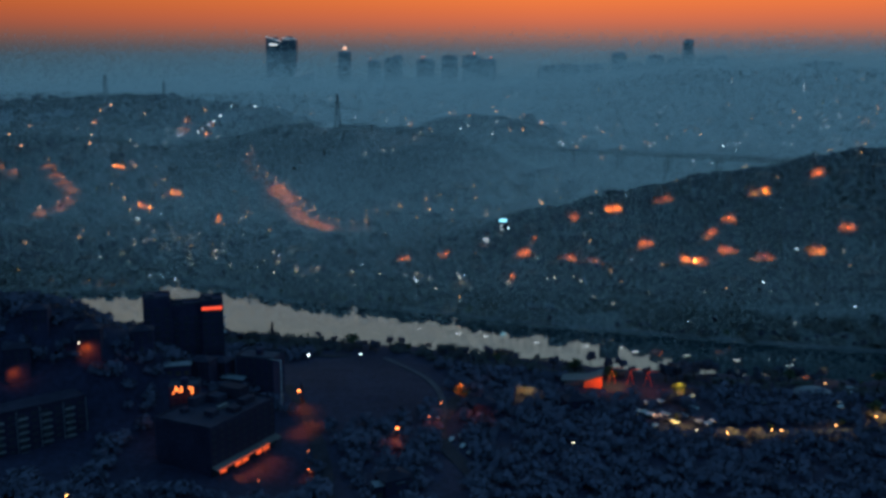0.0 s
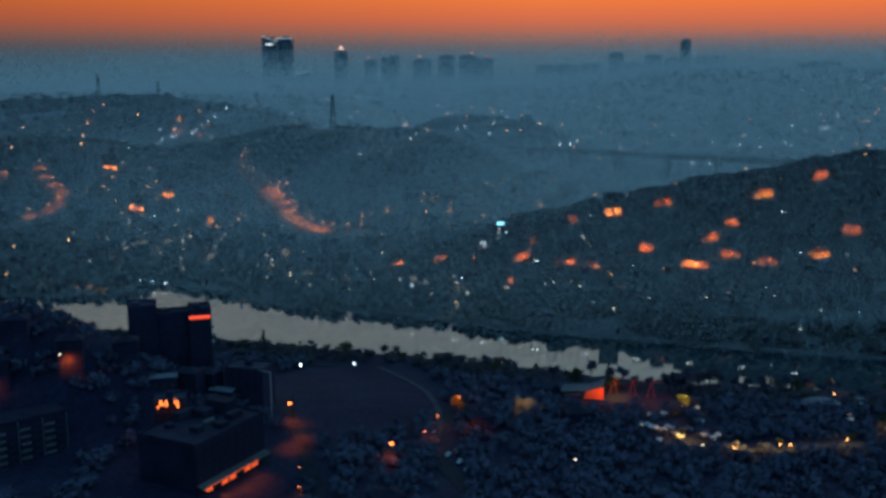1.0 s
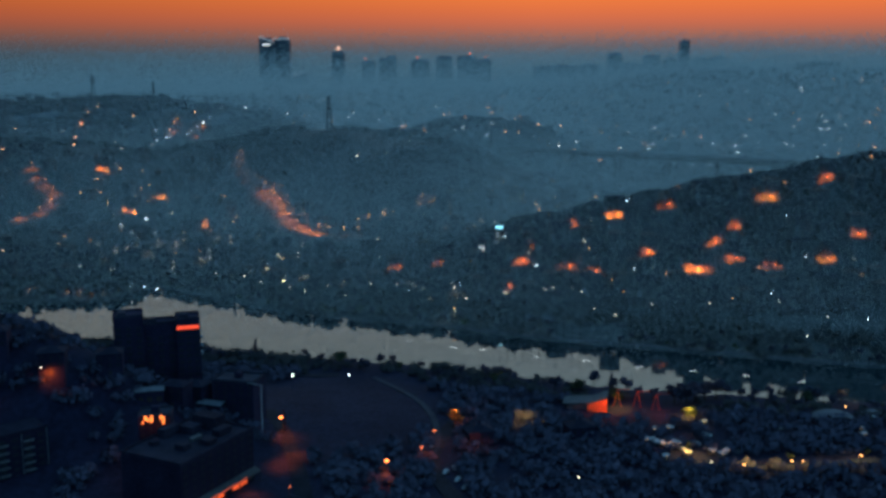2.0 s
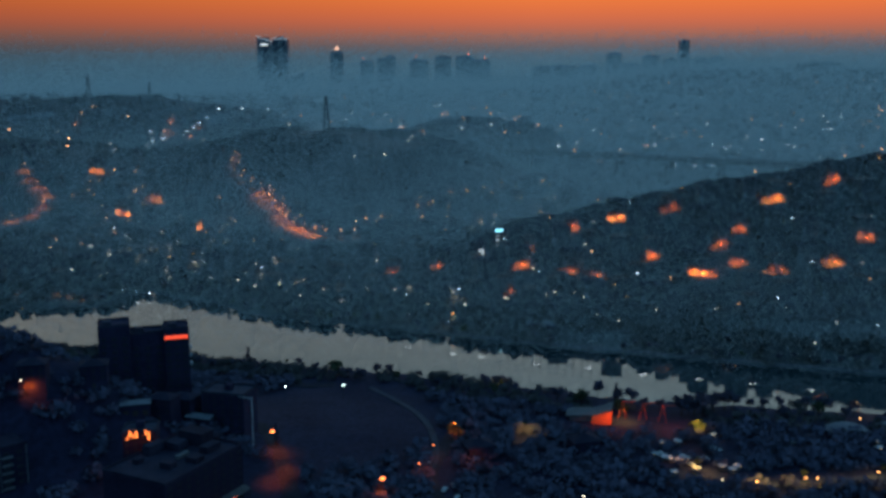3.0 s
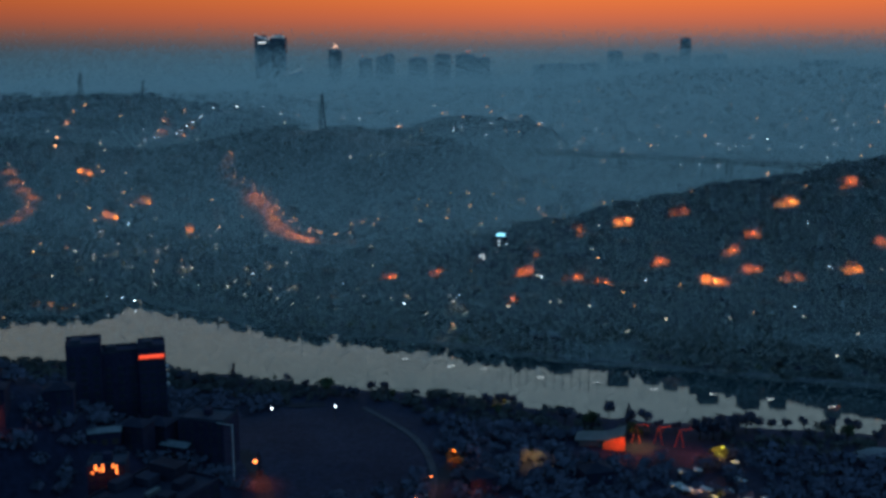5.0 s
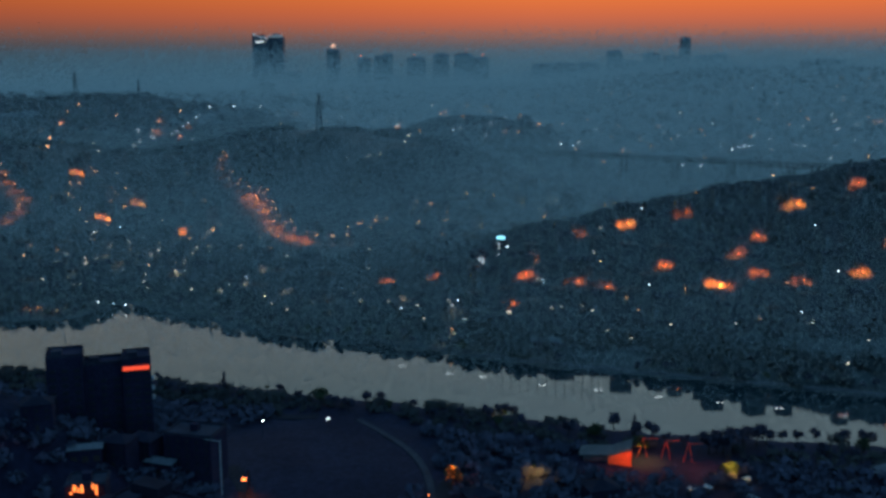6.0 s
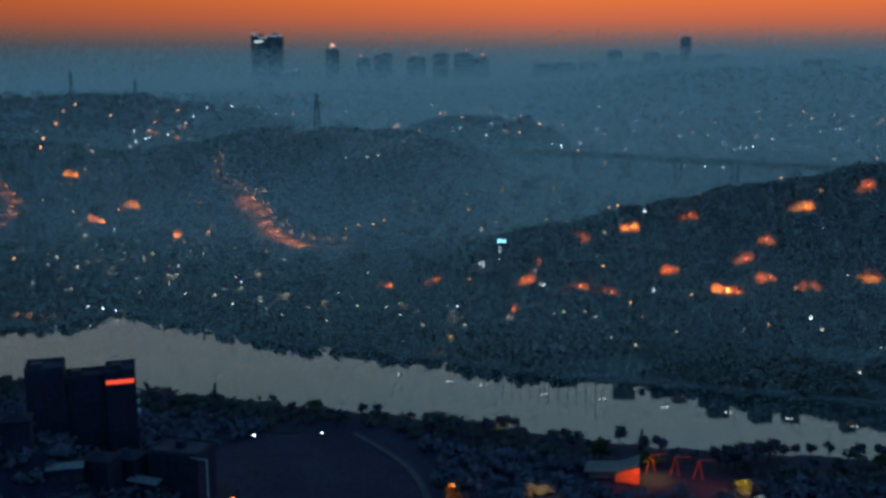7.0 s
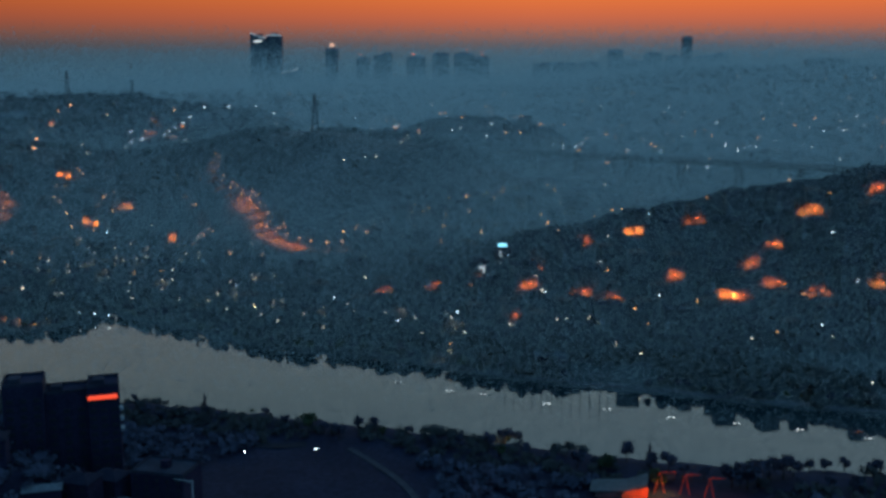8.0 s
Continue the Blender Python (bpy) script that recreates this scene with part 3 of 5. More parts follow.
faint_lamps("faint_lamps", [(x, y) for x, y in zip(rl.uniform(-340, -130, 46), rl.uniform(900, 1120, 46))] + [(x, y) for x, y in zip(rl.uniform(-120, 260, 26), rl.uniform(860, 1340, 26)) if gz(x, y) < 30]
            + [(x, float(far_shore(x)) + rl.uniform(20, 90)) for x in rl.uniform(-150, 300, 22)], 9.5, 0.36, "faint yellowish lamps among houses and trees")
faint_lamps("faint_city_lamps", [(k * y, y) for k, y in zip(rl.uniform(-0.42, 0.44, 210), rl.uniform(1650, 3400, 210)) if k > -0.14 or y < 1730], 14, 1.5, "faint lamps scattered through the distant city", MAT_FAR_DOT)

faint_lamps("faint_amber_lamps", [(x, y) for x, y in zip(rl.uniform(-420, -150, 34), rl.uniform(960, 1300, 34))] + [(x, y) for x, y in zip(rl.uniform(-110, 300, 46), rl.uniform(1020, 1420, 46)) if gz(x, y) < 40]
            + [(x, y) for x, y in zip(rl.uniform(60, 420, 30), rl.uniform(760, 960, 30))], 9.5, 0.45, "faint amber lamps along the valley streets", MAT_WARM_LAMP)
faint_lamps("faint_amber_city_lamps", [(k * y, y) for k, y in zip(rl.uniform(-0.42, 0.44, 120), rl.uniform(1600, 3100, 120)) if k > -0.14 or y < 1730], 14, 1.5, "faint amber lamps scattered through the distant city", MAT_FAR_AMBER)

# sodium light that the lamps throw on streets and walls
SODIUM = (1.0, 0.165, 0.016)


def light_at(x, y, z, data, tilt=0):
    ob = new("lamp_light", data)
    ob.matrix_basis = pose(x, y, z, tilt)
    return tagged(ob, "light of a sodium street lamp", "light", kind="structure")


faint_road_light = lamp_light("faint_road_light", (1.0, 0.30, 0.07), 3600, 0.5, 100)
street_glow = lamp_light("street_glow", (1.0, 0.25, 0.045), 17000, 0.5, 128)
road_light = lamp_light("road_light", (1.0, 0.25, 0.045), 42000, 0.5, 134)
for x, y in VALLEY_ROAD:
    light_at(x, y - 1.5, gz(x, y) + 7.5, faint_road_light if y > 1230 or x > -120 else road_light)
for x, y in WEST_STREET:
    light_at(x, y - 1.5, gz(x, y) + 7.5, street_glow)
for x, y in ((-468, 1827), (-461, 1788), (-418, 1762), (-415, 1810), (-624, 1802), (-617, 1854), (-561, 1266), (-538, 1255)):
    light_at(x, y - 2, gz(x, y) + 9.0, street_glow)


quay_light = lamp_light("quay_light", (1.0, 0.36, 0.09), 8000, 0.4)
for x, y in WEST_WARM[-5:]:
    light_at(x, y + 24, gz(x, y + 24) + 3.5, quay_light)
yard_light = lamp_light("yard_light", (1.0, 0.82, 0.45), 3800, 0.6)
for x, y in ((-335, 1002), (-322, 972), (-304, 1024), (-285, 997), (-278, 1037), (-262, 1036), (-236, 985), (-223, 964), (-183, 916), (-148, 968), (-133, 932), (-156, 924), (-131, 874), (-117, 897), (-83, 873), (-22, 863), (17, 824), (14, 772)):
    light_at(x, y - 2, gz(x, y) + 7.0, yard_light)


# lakeside lamps that shine downwards only
def hooded_lamp():
    lamp = tagged(new("hooded_lamp"), "tall lakeside lamp with a hood over a white light", "street lamp", group="promenade lamps")
    bm = bmesh.new()
    add_tube(bm, (0, 0, -0.5), (0, 0, 13), 0.16, 0.09, 6)
    add_box(bm, -1.6, 1.6, -0.05, 0.05, 12.9, 13.0)
    part("pole", bm, MAT_STEEL, lamp)
    for x in (-1.4, 1.4):
        bm = bmesh.new()
        add_box(bm, x - 0.8, x + 0.8, -0.7, 0.7, 12.3, 12.9, 0.05)
        hood = part("hood", bm, MAT_STEEL, lamp)
        bm = bmesh.new()
        add_box(bm, x - 0.65, x + 0.65, -0.55, 0.55, 12.27, 12.31)
        part("light_panel", bm, MAT_WHITE_LAMP, hood)
    return lamp


spread_out(hooded_lamp(), [at_ground(x, float(far_shore(x)) + 4) for x in (-20.8, 12, 33.6, 71, 106, 141.5, 177, 210, 243)])


def flag_pole():
    ob = tagged(new("flag_pole"), "bare dark flag pole on the far bank", "flag pole", group="row of flag poles")
    bm = bmesh.new()
    add_tube(bm, (0, 0, -0.5), (0, 0, 19), 0.28, 0.16, 6)
    part("pole", bm, MAT_WALL_DARK, ob)
    bm = bmesh.new()
    bmesh.ops.create_icosphere(bm, subdivisions=1, radius=0.35, matrix=Matrix.Translation((0, 0, 19.2)))
    part("finial", bm, MAT_STEEL, ob)
    return ob


spread_out(flag_pole(), [at_ground(46 + 5.6 * i, float(far_shore(46 + 5.6 * i)) + 5 + (i % 2)) for i in range(11)])

# ---- eastern hill: houses in rows up the slope ----
kinds = [
    house(13, 11, 4, MAT_WALL, "hip", "grey rendered four-storey house with a tiled hip roof", 4),
    house(16, 12, 5, MAT_WALL, "flat", "grey rendered block of flats with a flat roof", 5, True),
    house(10, 9, 3, MAT_WALL_MID, "hip", "small dark rendered house with a tiled roof", 3),
    house(18, 12, 5, MAT_WALL_MID, "flat", "weathered five-storey block of flats with balconies", 6, True),
    house(12, 10, 3, MAT_WALL, "flat", "grey rendered town house with a flat roof", 4),
]
r = np.random.default_rng(11)
taken = []
places = [[] for _ in kinds]


def free(x, y, gap):
    for a, b in taken:
        if (a - x) ** 2 + (b - y) ** 2 < gap * gap:
            return False
    taken.append((x, y))
    return True


# houses lit by a lamp on the street in front of them
house_light = lamp_light("house_light", (1.0, 0.19, 0.020), 3900, 0.3, 150)
bright_light = lamp_light("bright_house_light", (1.0, 0.26, 0.035), 10000, 0.3, 150)
porch = street_lamp(MAT_ORANGE_LAMP, 5, 0.35, "orange street lamp in front of a lit house wall", "sodium street lamps")
porch_poses = []
for i, (x, y) in enumerate(LIT_HOUSES + WEST_LIT):
    k = (3, 0, 4, 2, 4, 0, 3, 2)[i % 8]
    taken.append((x, y + 7))
    places[k].append(at_ground(x, y + 7, r.uniform(-12, 12)))
    side = r.uniform(-4, 4)
    porch_poses.append(at_ground(x + side, y - 2.0))
    for dx in (-4.5, 3.5):
        lamp_x = x + side + dx * r.uniform(0.6, 1.5)
        light_at(lamp_x, y - 2.2, gz(lamp_x, y) + r.uniform(2.6, 5.0), bright_light if i in (0, 1, 8, 12, 21, 22, 23, 24) else house_light, 70)
spread_out(porch, porch_poses)

def near_road(x, y):
    """The strip of a lit road and the slope below it, kept open."""
    return np.min([np.where((y > b - 75) & (y < b + 16), np.abs(x - a), 99) for a, b in VALLEY_ROAD + WEST_STREET], axis=0) < 13


for _ in range(2600):
    x, y = r.uniform(20, 480), r.uniform(700, 1060)
    h = gz(x, y)
    if y < far_shore(x) + 55 or y > 908 or h < 13:
        continue
    if free(x, y, 24):
        places[int(r.choice(5, p=[0.3, 0.2, 0.26, 0.14, 0.1]))].append(at_ground(x, y, r.uniform(-25, 25)))
# western quarter
for _ in range(1500):
    x, y = r.uniform(-620, -130), r.uniform(870, 1340)
    if y < far_shore(x) + 60 or (x > -235 and y > 1020) or near_road(x, y):
        continue
    if free(x, y, 38):
        places[int(r.choice(5, p=[0.3, 0.25, 0.2, 0.1, 0.15]))].append(at_ground(x, y, r.uniform(-30, 30)))
# valley floor
for _ in range(700):
    x, y = r.uniform(-180, 330), r.uniform(860, 1420)
    if gz(x, y) > 34 or y < far_shore(x) + 90 or near_road(x, y):
        continue
    if free(x, y, 44):
        places[int(r.choice(5, p=[0.3, 0.25, 0.2, 0.1, 0.15]))].append(at_ground(x, y, r.uniform(-30, 30)))
for k, proto in enumerate(kinds):
    spread_out(proto, places[k])


# ---- flats with a cyan roof sign ----
def sign_flats():
    ob = tagged(new("sign_flats"), "slim dark block of flats with a cyan roof sign", "building")
    bm = bmesh.new()
    add_box(bm, -6.5, 6.5, -6, 6, -8, 40, 0.1)
    part("wall", bm, MAT_WALL_DARK, ob)
    bm = bmesh.new()
    add_box(bm, -6.9, 6.9, -6.4, 6.4, 40, 40.5)
    part("roof", bm, MAT_ROOF_SLAB, ob)
    bm = bmesh.new()
    add_box(bm, -3.4, 3.4, -6.6, -6.4, 41.0, 43.4, 0.06)
    part("roof_sign", bm, MAT_CYAN_SIGN, ob, "glowing cyan sign")
    for z in range(6, 39, 3):
        for x in (-4.4, -1.4, 1.6, 4.6):
            bm = bmesh.new()
            add_box(bm, x - 0.6, x + 0.6, -6.12, -6.0, z, z + 1.5)
            lit_now = (x == -1.4 and z in (21, 27, 33, 36)) or (x == 4.6 and z == 24)
            part("window", bm, MAT_LIT_WINDOW if lit_now else MAT_GLASS, ob, "lit white window" if lit_now else "")
    return ob


def slim_flats():
    """A lower neighbour with two tall lit stair windows."""
    ob = tagged(new("slim_flats"), "slim dark block of flats with two tall lit stair windows", "building")
    bm = bmesh.new()
    add_box(bm, -5.5, 5.5, -5, 5, -8, 31, 0.1)
    part("wall", bm, MAT_WALL_DARK, ob)
    bm = bmesh.new()
    add_box(bm, -5.9, 5.9, -5.4, 5.4, 31, 31.5)
    add_box(bm, -2, 1, -2, 2, 31.5, 34)
    part("roof", bm, MAT_ROOF_SLAB, ob)
    for x in (0.4, 3.2):
        bm = bmesh.new()
        add_box(bm, x - 0.55, x + 0.55, -5.12, -5.0, 21, 26)
        part("stair_window", bm, MAT_LIT_WINDOW, ob, "tall lit white window")
    for z in range(6, 29, 3):
        bm = bmesh.new()
        add_box(bm, -4.2, -3.0, -5.12, -5.0, z, z + 1.5)
        part("window", bm, MAT_GLASS, ob)
    return ob


MAT_LIT_WINDOW = glowing("lit_window", (0.75, 0.92, 1.0), 1.1)
MAT_CYAN_SIGN = glowing("cyan_sign", (0.25, 0.75, 1.0), 2.2)
spread_out(sign_flats(), [pose(55, 909, 11.5)])
spread_out(slim_flats(), [pose(37, 906, 11.5, 0, 0, 6)])


# ---- near bank: blocks of flats ----
MAT_LIT_ROOM = glowing("lit_room", (1.0, 0.22, 0.04), 3.0)
MAT_SHOP_LIT = glowing("shop_light", (1.0, 0.12, 0.02), 0.8)
MAT_SHOP_BRIGHT = glowing("bright_shop_light", (1.0, 0.28, 0.08), 3.0)
MAT_AWNING_LIT = glowing("awning_edge_glow", (1.0, 0.16, 0.06), 0.55)


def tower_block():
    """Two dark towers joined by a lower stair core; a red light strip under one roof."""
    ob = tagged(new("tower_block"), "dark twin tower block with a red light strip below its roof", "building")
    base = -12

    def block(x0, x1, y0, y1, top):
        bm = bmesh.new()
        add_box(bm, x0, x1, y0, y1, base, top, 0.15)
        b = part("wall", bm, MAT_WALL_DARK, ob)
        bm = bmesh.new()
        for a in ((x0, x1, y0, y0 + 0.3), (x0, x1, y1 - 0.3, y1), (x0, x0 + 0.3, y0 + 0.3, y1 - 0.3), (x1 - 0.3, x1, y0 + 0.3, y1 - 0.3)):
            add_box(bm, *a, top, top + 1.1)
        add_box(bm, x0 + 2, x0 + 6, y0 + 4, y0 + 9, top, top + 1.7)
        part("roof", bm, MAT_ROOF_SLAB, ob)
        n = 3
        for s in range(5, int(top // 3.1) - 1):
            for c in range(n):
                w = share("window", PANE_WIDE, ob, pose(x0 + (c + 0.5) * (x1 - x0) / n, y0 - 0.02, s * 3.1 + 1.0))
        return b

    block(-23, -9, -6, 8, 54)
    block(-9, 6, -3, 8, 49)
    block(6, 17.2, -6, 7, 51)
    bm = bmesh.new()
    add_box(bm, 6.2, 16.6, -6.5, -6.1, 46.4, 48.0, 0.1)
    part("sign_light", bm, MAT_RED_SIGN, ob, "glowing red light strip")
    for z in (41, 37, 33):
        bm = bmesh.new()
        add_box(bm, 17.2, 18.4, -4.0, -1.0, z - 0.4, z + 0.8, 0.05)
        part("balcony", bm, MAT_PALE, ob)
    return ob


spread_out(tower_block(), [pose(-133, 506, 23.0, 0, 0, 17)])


def slab_block():
    """A long block with white balcony fronts in columns."""
    ob = tagged(new("apartment_block"), "long dark block of flats with white balcony frames", "building")
    w, d, top = 40.0, 14.0, 29.0
    bm = bmesh.new()
    add_box(bm, -w / 2, w / 2, -d / 2, d / 2, -12, top, 0.1)
    part("wall", bm, MAT_WALL_DARK, ob)
    bm = bmesh.new()
    add_box(bm, -w / 2 - 0.5, w / 2 + 0.5, -d / 2 - 0.5, d / 2 + 0.5, top, top + 0.35)
    add_box(bm, -w / 2 - 0.5, w / 2 + 0.5, -d / 2 - 0.5, -d / 2 - 0.25, top + 0.35, top + 1.2)
    part("roof", bm, MAT_ROOF_DARK, ob)
    for s in range(9):
        for c in range(8):
            x = (c + 0.5) / 8 * w - w / 2
            share("window", PANE_WIDE, ob, pose(x, -d / 2 - 0.02, s * 3.1 + 1.0))
            if c % 2 == 0:
                bm = bmesh.new()
                add_box(bm, x - 2, x + 2, -d / 2 - 1.3, -d / 2, s * 3.1 + 0.3, s * 3.1 + 0.5)
                add_box(bm, x - 2, x + 2, -d / 2 - 1.3, -d / 2 - 1.2, s * 3.1 + 0.5, s * 3.1 + 1.3)
                part("balcony", bm, MAT_WALL, ob)
    for c in range(0, 9, 2):
        bm = bmesh.new()
        x = c / 8 * w - w / 2
        add_box(bm, x - 0.15, x + 0.15, -d / 2 - 0.25, -d / 2, 0, top)
        part("pilaster", bm, MAT_WALL, ob)
    return ob


spread_out(slab_block(), [pose(-178, 413, 21.5, 0, 0, 42)])


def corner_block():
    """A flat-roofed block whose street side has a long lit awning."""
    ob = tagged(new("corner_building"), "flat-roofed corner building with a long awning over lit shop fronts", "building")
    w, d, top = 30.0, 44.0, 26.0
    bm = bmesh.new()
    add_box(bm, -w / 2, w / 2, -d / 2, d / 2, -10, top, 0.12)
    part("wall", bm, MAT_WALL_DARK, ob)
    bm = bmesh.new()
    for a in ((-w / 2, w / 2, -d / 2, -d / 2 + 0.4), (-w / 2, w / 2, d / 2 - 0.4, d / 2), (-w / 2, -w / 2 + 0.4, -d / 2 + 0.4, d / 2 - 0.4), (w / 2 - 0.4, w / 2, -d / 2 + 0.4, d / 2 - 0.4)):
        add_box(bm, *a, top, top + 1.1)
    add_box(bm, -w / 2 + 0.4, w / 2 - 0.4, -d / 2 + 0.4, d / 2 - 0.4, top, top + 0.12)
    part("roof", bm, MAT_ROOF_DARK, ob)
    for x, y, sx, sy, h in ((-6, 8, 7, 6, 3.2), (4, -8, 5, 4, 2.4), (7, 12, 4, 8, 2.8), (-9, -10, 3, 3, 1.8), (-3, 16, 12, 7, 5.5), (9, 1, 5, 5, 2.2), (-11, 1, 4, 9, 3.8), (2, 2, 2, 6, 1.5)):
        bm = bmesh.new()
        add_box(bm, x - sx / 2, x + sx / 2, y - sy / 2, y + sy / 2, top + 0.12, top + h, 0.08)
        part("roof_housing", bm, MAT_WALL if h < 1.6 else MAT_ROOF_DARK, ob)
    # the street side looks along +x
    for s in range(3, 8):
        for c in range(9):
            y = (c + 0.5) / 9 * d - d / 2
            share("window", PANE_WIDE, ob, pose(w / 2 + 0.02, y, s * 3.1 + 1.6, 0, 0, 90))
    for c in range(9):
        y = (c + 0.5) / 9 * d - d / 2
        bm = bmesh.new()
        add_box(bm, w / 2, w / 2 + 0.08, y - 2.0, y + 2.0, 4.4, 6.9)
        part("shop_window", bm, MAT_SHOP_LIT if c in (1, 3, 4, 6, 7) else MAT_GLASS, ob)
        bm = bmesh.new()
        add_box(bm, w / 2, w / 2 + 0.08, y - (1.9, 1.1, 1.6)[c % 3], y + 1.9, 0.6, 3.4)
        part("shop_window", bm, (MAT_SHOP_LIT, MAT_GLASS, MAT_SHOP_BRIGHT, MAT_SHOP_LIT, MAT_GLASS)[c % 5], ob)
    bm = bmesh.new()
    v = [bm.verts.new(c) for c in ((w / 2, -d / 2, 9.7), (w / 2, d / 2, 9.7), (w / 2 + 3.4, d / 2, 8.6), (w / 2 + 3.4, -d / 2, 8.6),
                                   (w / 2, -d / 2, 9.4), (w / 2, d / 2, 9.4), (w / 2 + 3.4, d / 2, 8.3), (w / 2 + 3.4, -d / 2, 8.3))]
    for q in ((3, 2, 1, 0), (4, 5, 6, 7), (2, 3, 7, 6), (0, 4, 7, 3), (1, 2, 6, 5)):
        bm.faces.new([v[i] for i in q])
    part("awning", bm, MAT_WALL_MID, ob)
    # added emitting strip: imitates orange lamplight along the awning's outer edge
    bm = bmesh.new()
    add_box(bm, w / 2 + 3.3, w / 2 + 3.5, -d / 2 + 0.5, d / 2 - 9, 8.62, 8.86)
    part("edge_glow", bm, MAT_AWNING_LIT, ob, "thin glowing strip for the orange lamplight on the awning edge")
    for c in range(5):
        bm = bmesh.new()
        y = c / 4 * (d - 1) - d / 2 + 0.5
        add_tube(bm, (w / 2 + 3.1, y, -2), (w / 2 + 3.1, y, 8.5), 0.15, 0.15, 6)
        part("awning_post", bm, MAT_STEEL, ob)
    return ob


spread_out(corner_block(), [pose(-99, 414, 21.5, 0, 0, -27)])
street = lamp_light("street_light", SODIUM, 2600, 0.35, 130)
for x, y, z in ((-84.5, 391.5, 28.6), (-80, 399, 29.4), (-77.6, 405, 28.2), (-74, 412, 29.4)):
    light_at(x, y, z, street)
spread_out(street_lamp(MAT_NEAR_LAMP, 4, 0.3, "orange lamp beside lit shop fronts", "sodium street lamps"),
           stand([(-76, 384), (-57, 402), (-60, 416)]))
light_at(-57, 401, gz(-57, 402) + 3.2, street)

# the tall sodium lamp on the lane, the round lamp on the meadow and other near lights
big = street_lamp(MAT_NEAR_LAMP, 9, 1.0, "bright orange sodium lamp on a tall pole", "sodium street lamps")
spread_out(big, stand([(-70, 468), (-21, 424)]))
lane_light = lamp_light("lane_light", SODIUM, 6500, 0.5, 126)
light_at(-69, 466, gz(-70, 468) + 7.6, lane_light)
light_at(-62, 450, gz(-62, 450) + 7, lamp_light("street_light", SODIUM, 5200, 0.35, 120))
light_at(-21, 422.4, gz(-21, 424) + 8.0, street)
road("road", [(-84, 500), (-72, 478), (-64, 455), (-58, 432), (-50, 400), (-46, 360)], 7, MAT_LANE, "narrow asphalt lane beside the corner building")
road("road", [(10, 500), (2, 470), (-4, 446), (2, 420), (14, 390), (22, 350)], 7, MAT_LANE, "asphalt street under orange lamps between trees")
light_at(9, 479, gz(9, 479) + 8.0, lamp_light("tree_light", SODIUM, 5000, 0.3, 80), 80)
light_at(-66, 440, gz(-66, 440) + 7, lane_light)
for x, y, e in ((9, 489, 3000), (3, 466, 1500), (-3, 446, 1800), (18, 458, 2200)):
    light_at(x, y, gz(x, y) + 9.0, lamp_light("street_light", SODIUM, e, 0.4, 150))
spread_out(street_lamp(MAT_NEAR_LAMP, 6.5, 0.4, "orange sodium lamp among street trees", "sodium street lamps"), stand([(9, 494), (0, 466), (-6, 446)]))
light_at(122, 483, gz(122, 483) + 8.0, lamp_light("tree_light", (1.0, 0.55, 0.10), 6000, 0.3, 80), 80)
for x, y, e in ((122, 492, 9000), (92, 516, 12000), (113, 450, 14000), (43, 493, 9000), (133, 435, 7000), (144, 437, 6000), (155, 438, 10000), (170, 441, 6000), (185, 443, 9000), (211, 457, 14000), (212, 528, 2500), (37, 586, 6000)):
    light_at(x, y, gz(x, y) + 10.5, lamp_light("garden_light", (1.0, 0.62, 0.12), e, 0.3, 112))
for x, y, e in ((-166, 447, 4000), (-194, 432, 2000), (-100, 446, 3000)):
    light_at(x, y - 2.5, gz(x, y) + 5.5, lamp_light("wall_light", SODIUM, e, 0.3, 165), 65)

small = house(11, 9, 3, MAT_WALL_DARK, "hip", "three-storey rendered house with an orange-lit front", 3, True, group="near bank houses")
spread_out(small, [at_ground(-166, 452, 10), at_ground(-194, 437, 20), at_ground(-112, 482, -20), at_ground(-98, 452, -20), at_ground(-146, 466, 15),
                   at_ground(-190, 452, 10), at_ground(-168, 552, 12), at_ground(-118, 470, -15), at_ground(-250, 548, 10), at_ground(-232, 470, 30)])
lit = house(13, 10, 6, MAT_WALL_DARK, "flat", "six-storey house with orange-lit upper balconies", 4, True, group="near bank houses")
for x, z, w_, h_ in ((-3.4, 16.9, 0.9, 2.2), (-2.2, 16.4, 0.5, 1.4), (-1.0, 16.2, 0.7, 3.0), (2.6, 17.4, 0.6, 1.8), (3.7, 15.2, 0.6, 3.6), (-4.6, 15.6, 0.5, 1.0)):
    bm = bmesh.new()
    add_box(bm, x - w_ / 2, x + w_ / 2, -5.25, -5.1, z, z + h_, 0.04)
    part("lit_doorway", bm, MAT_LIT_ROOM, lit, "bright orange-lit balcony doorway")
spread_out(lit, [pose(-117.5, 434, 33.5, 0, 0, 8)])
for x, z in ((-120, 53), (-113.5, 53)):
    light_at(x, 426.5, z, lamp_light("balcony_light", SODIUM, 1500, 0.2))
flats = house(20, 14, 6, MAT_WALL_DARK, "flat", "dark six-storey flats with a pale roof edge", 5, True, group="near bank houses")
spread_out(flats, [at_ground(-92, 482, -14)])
mast = tagged(new("lamp_mast"), "tall pale mast beside the lane", "mast")
bm = bmesh.new()
add_tube(bm, (0, 0, -1), (0, 0, 24), 0.3, 0.2, 8)
part("pole", bm, MAT_PALE, mast)
bm = bmesh.new()
add_tube(bm, (0, 0, 23.6), (-6, 0, 24.6), 0.16, 0.1, 6)
part("arm", bm, MAT_PALE, mast)
mast.matrix_basis = at_ground(-79, 466)
villa = house(12, 10, 2, MAT_WALL_DARK, "hip", "low dark house with a tiled roof among trees", 3, group="near bank houses")
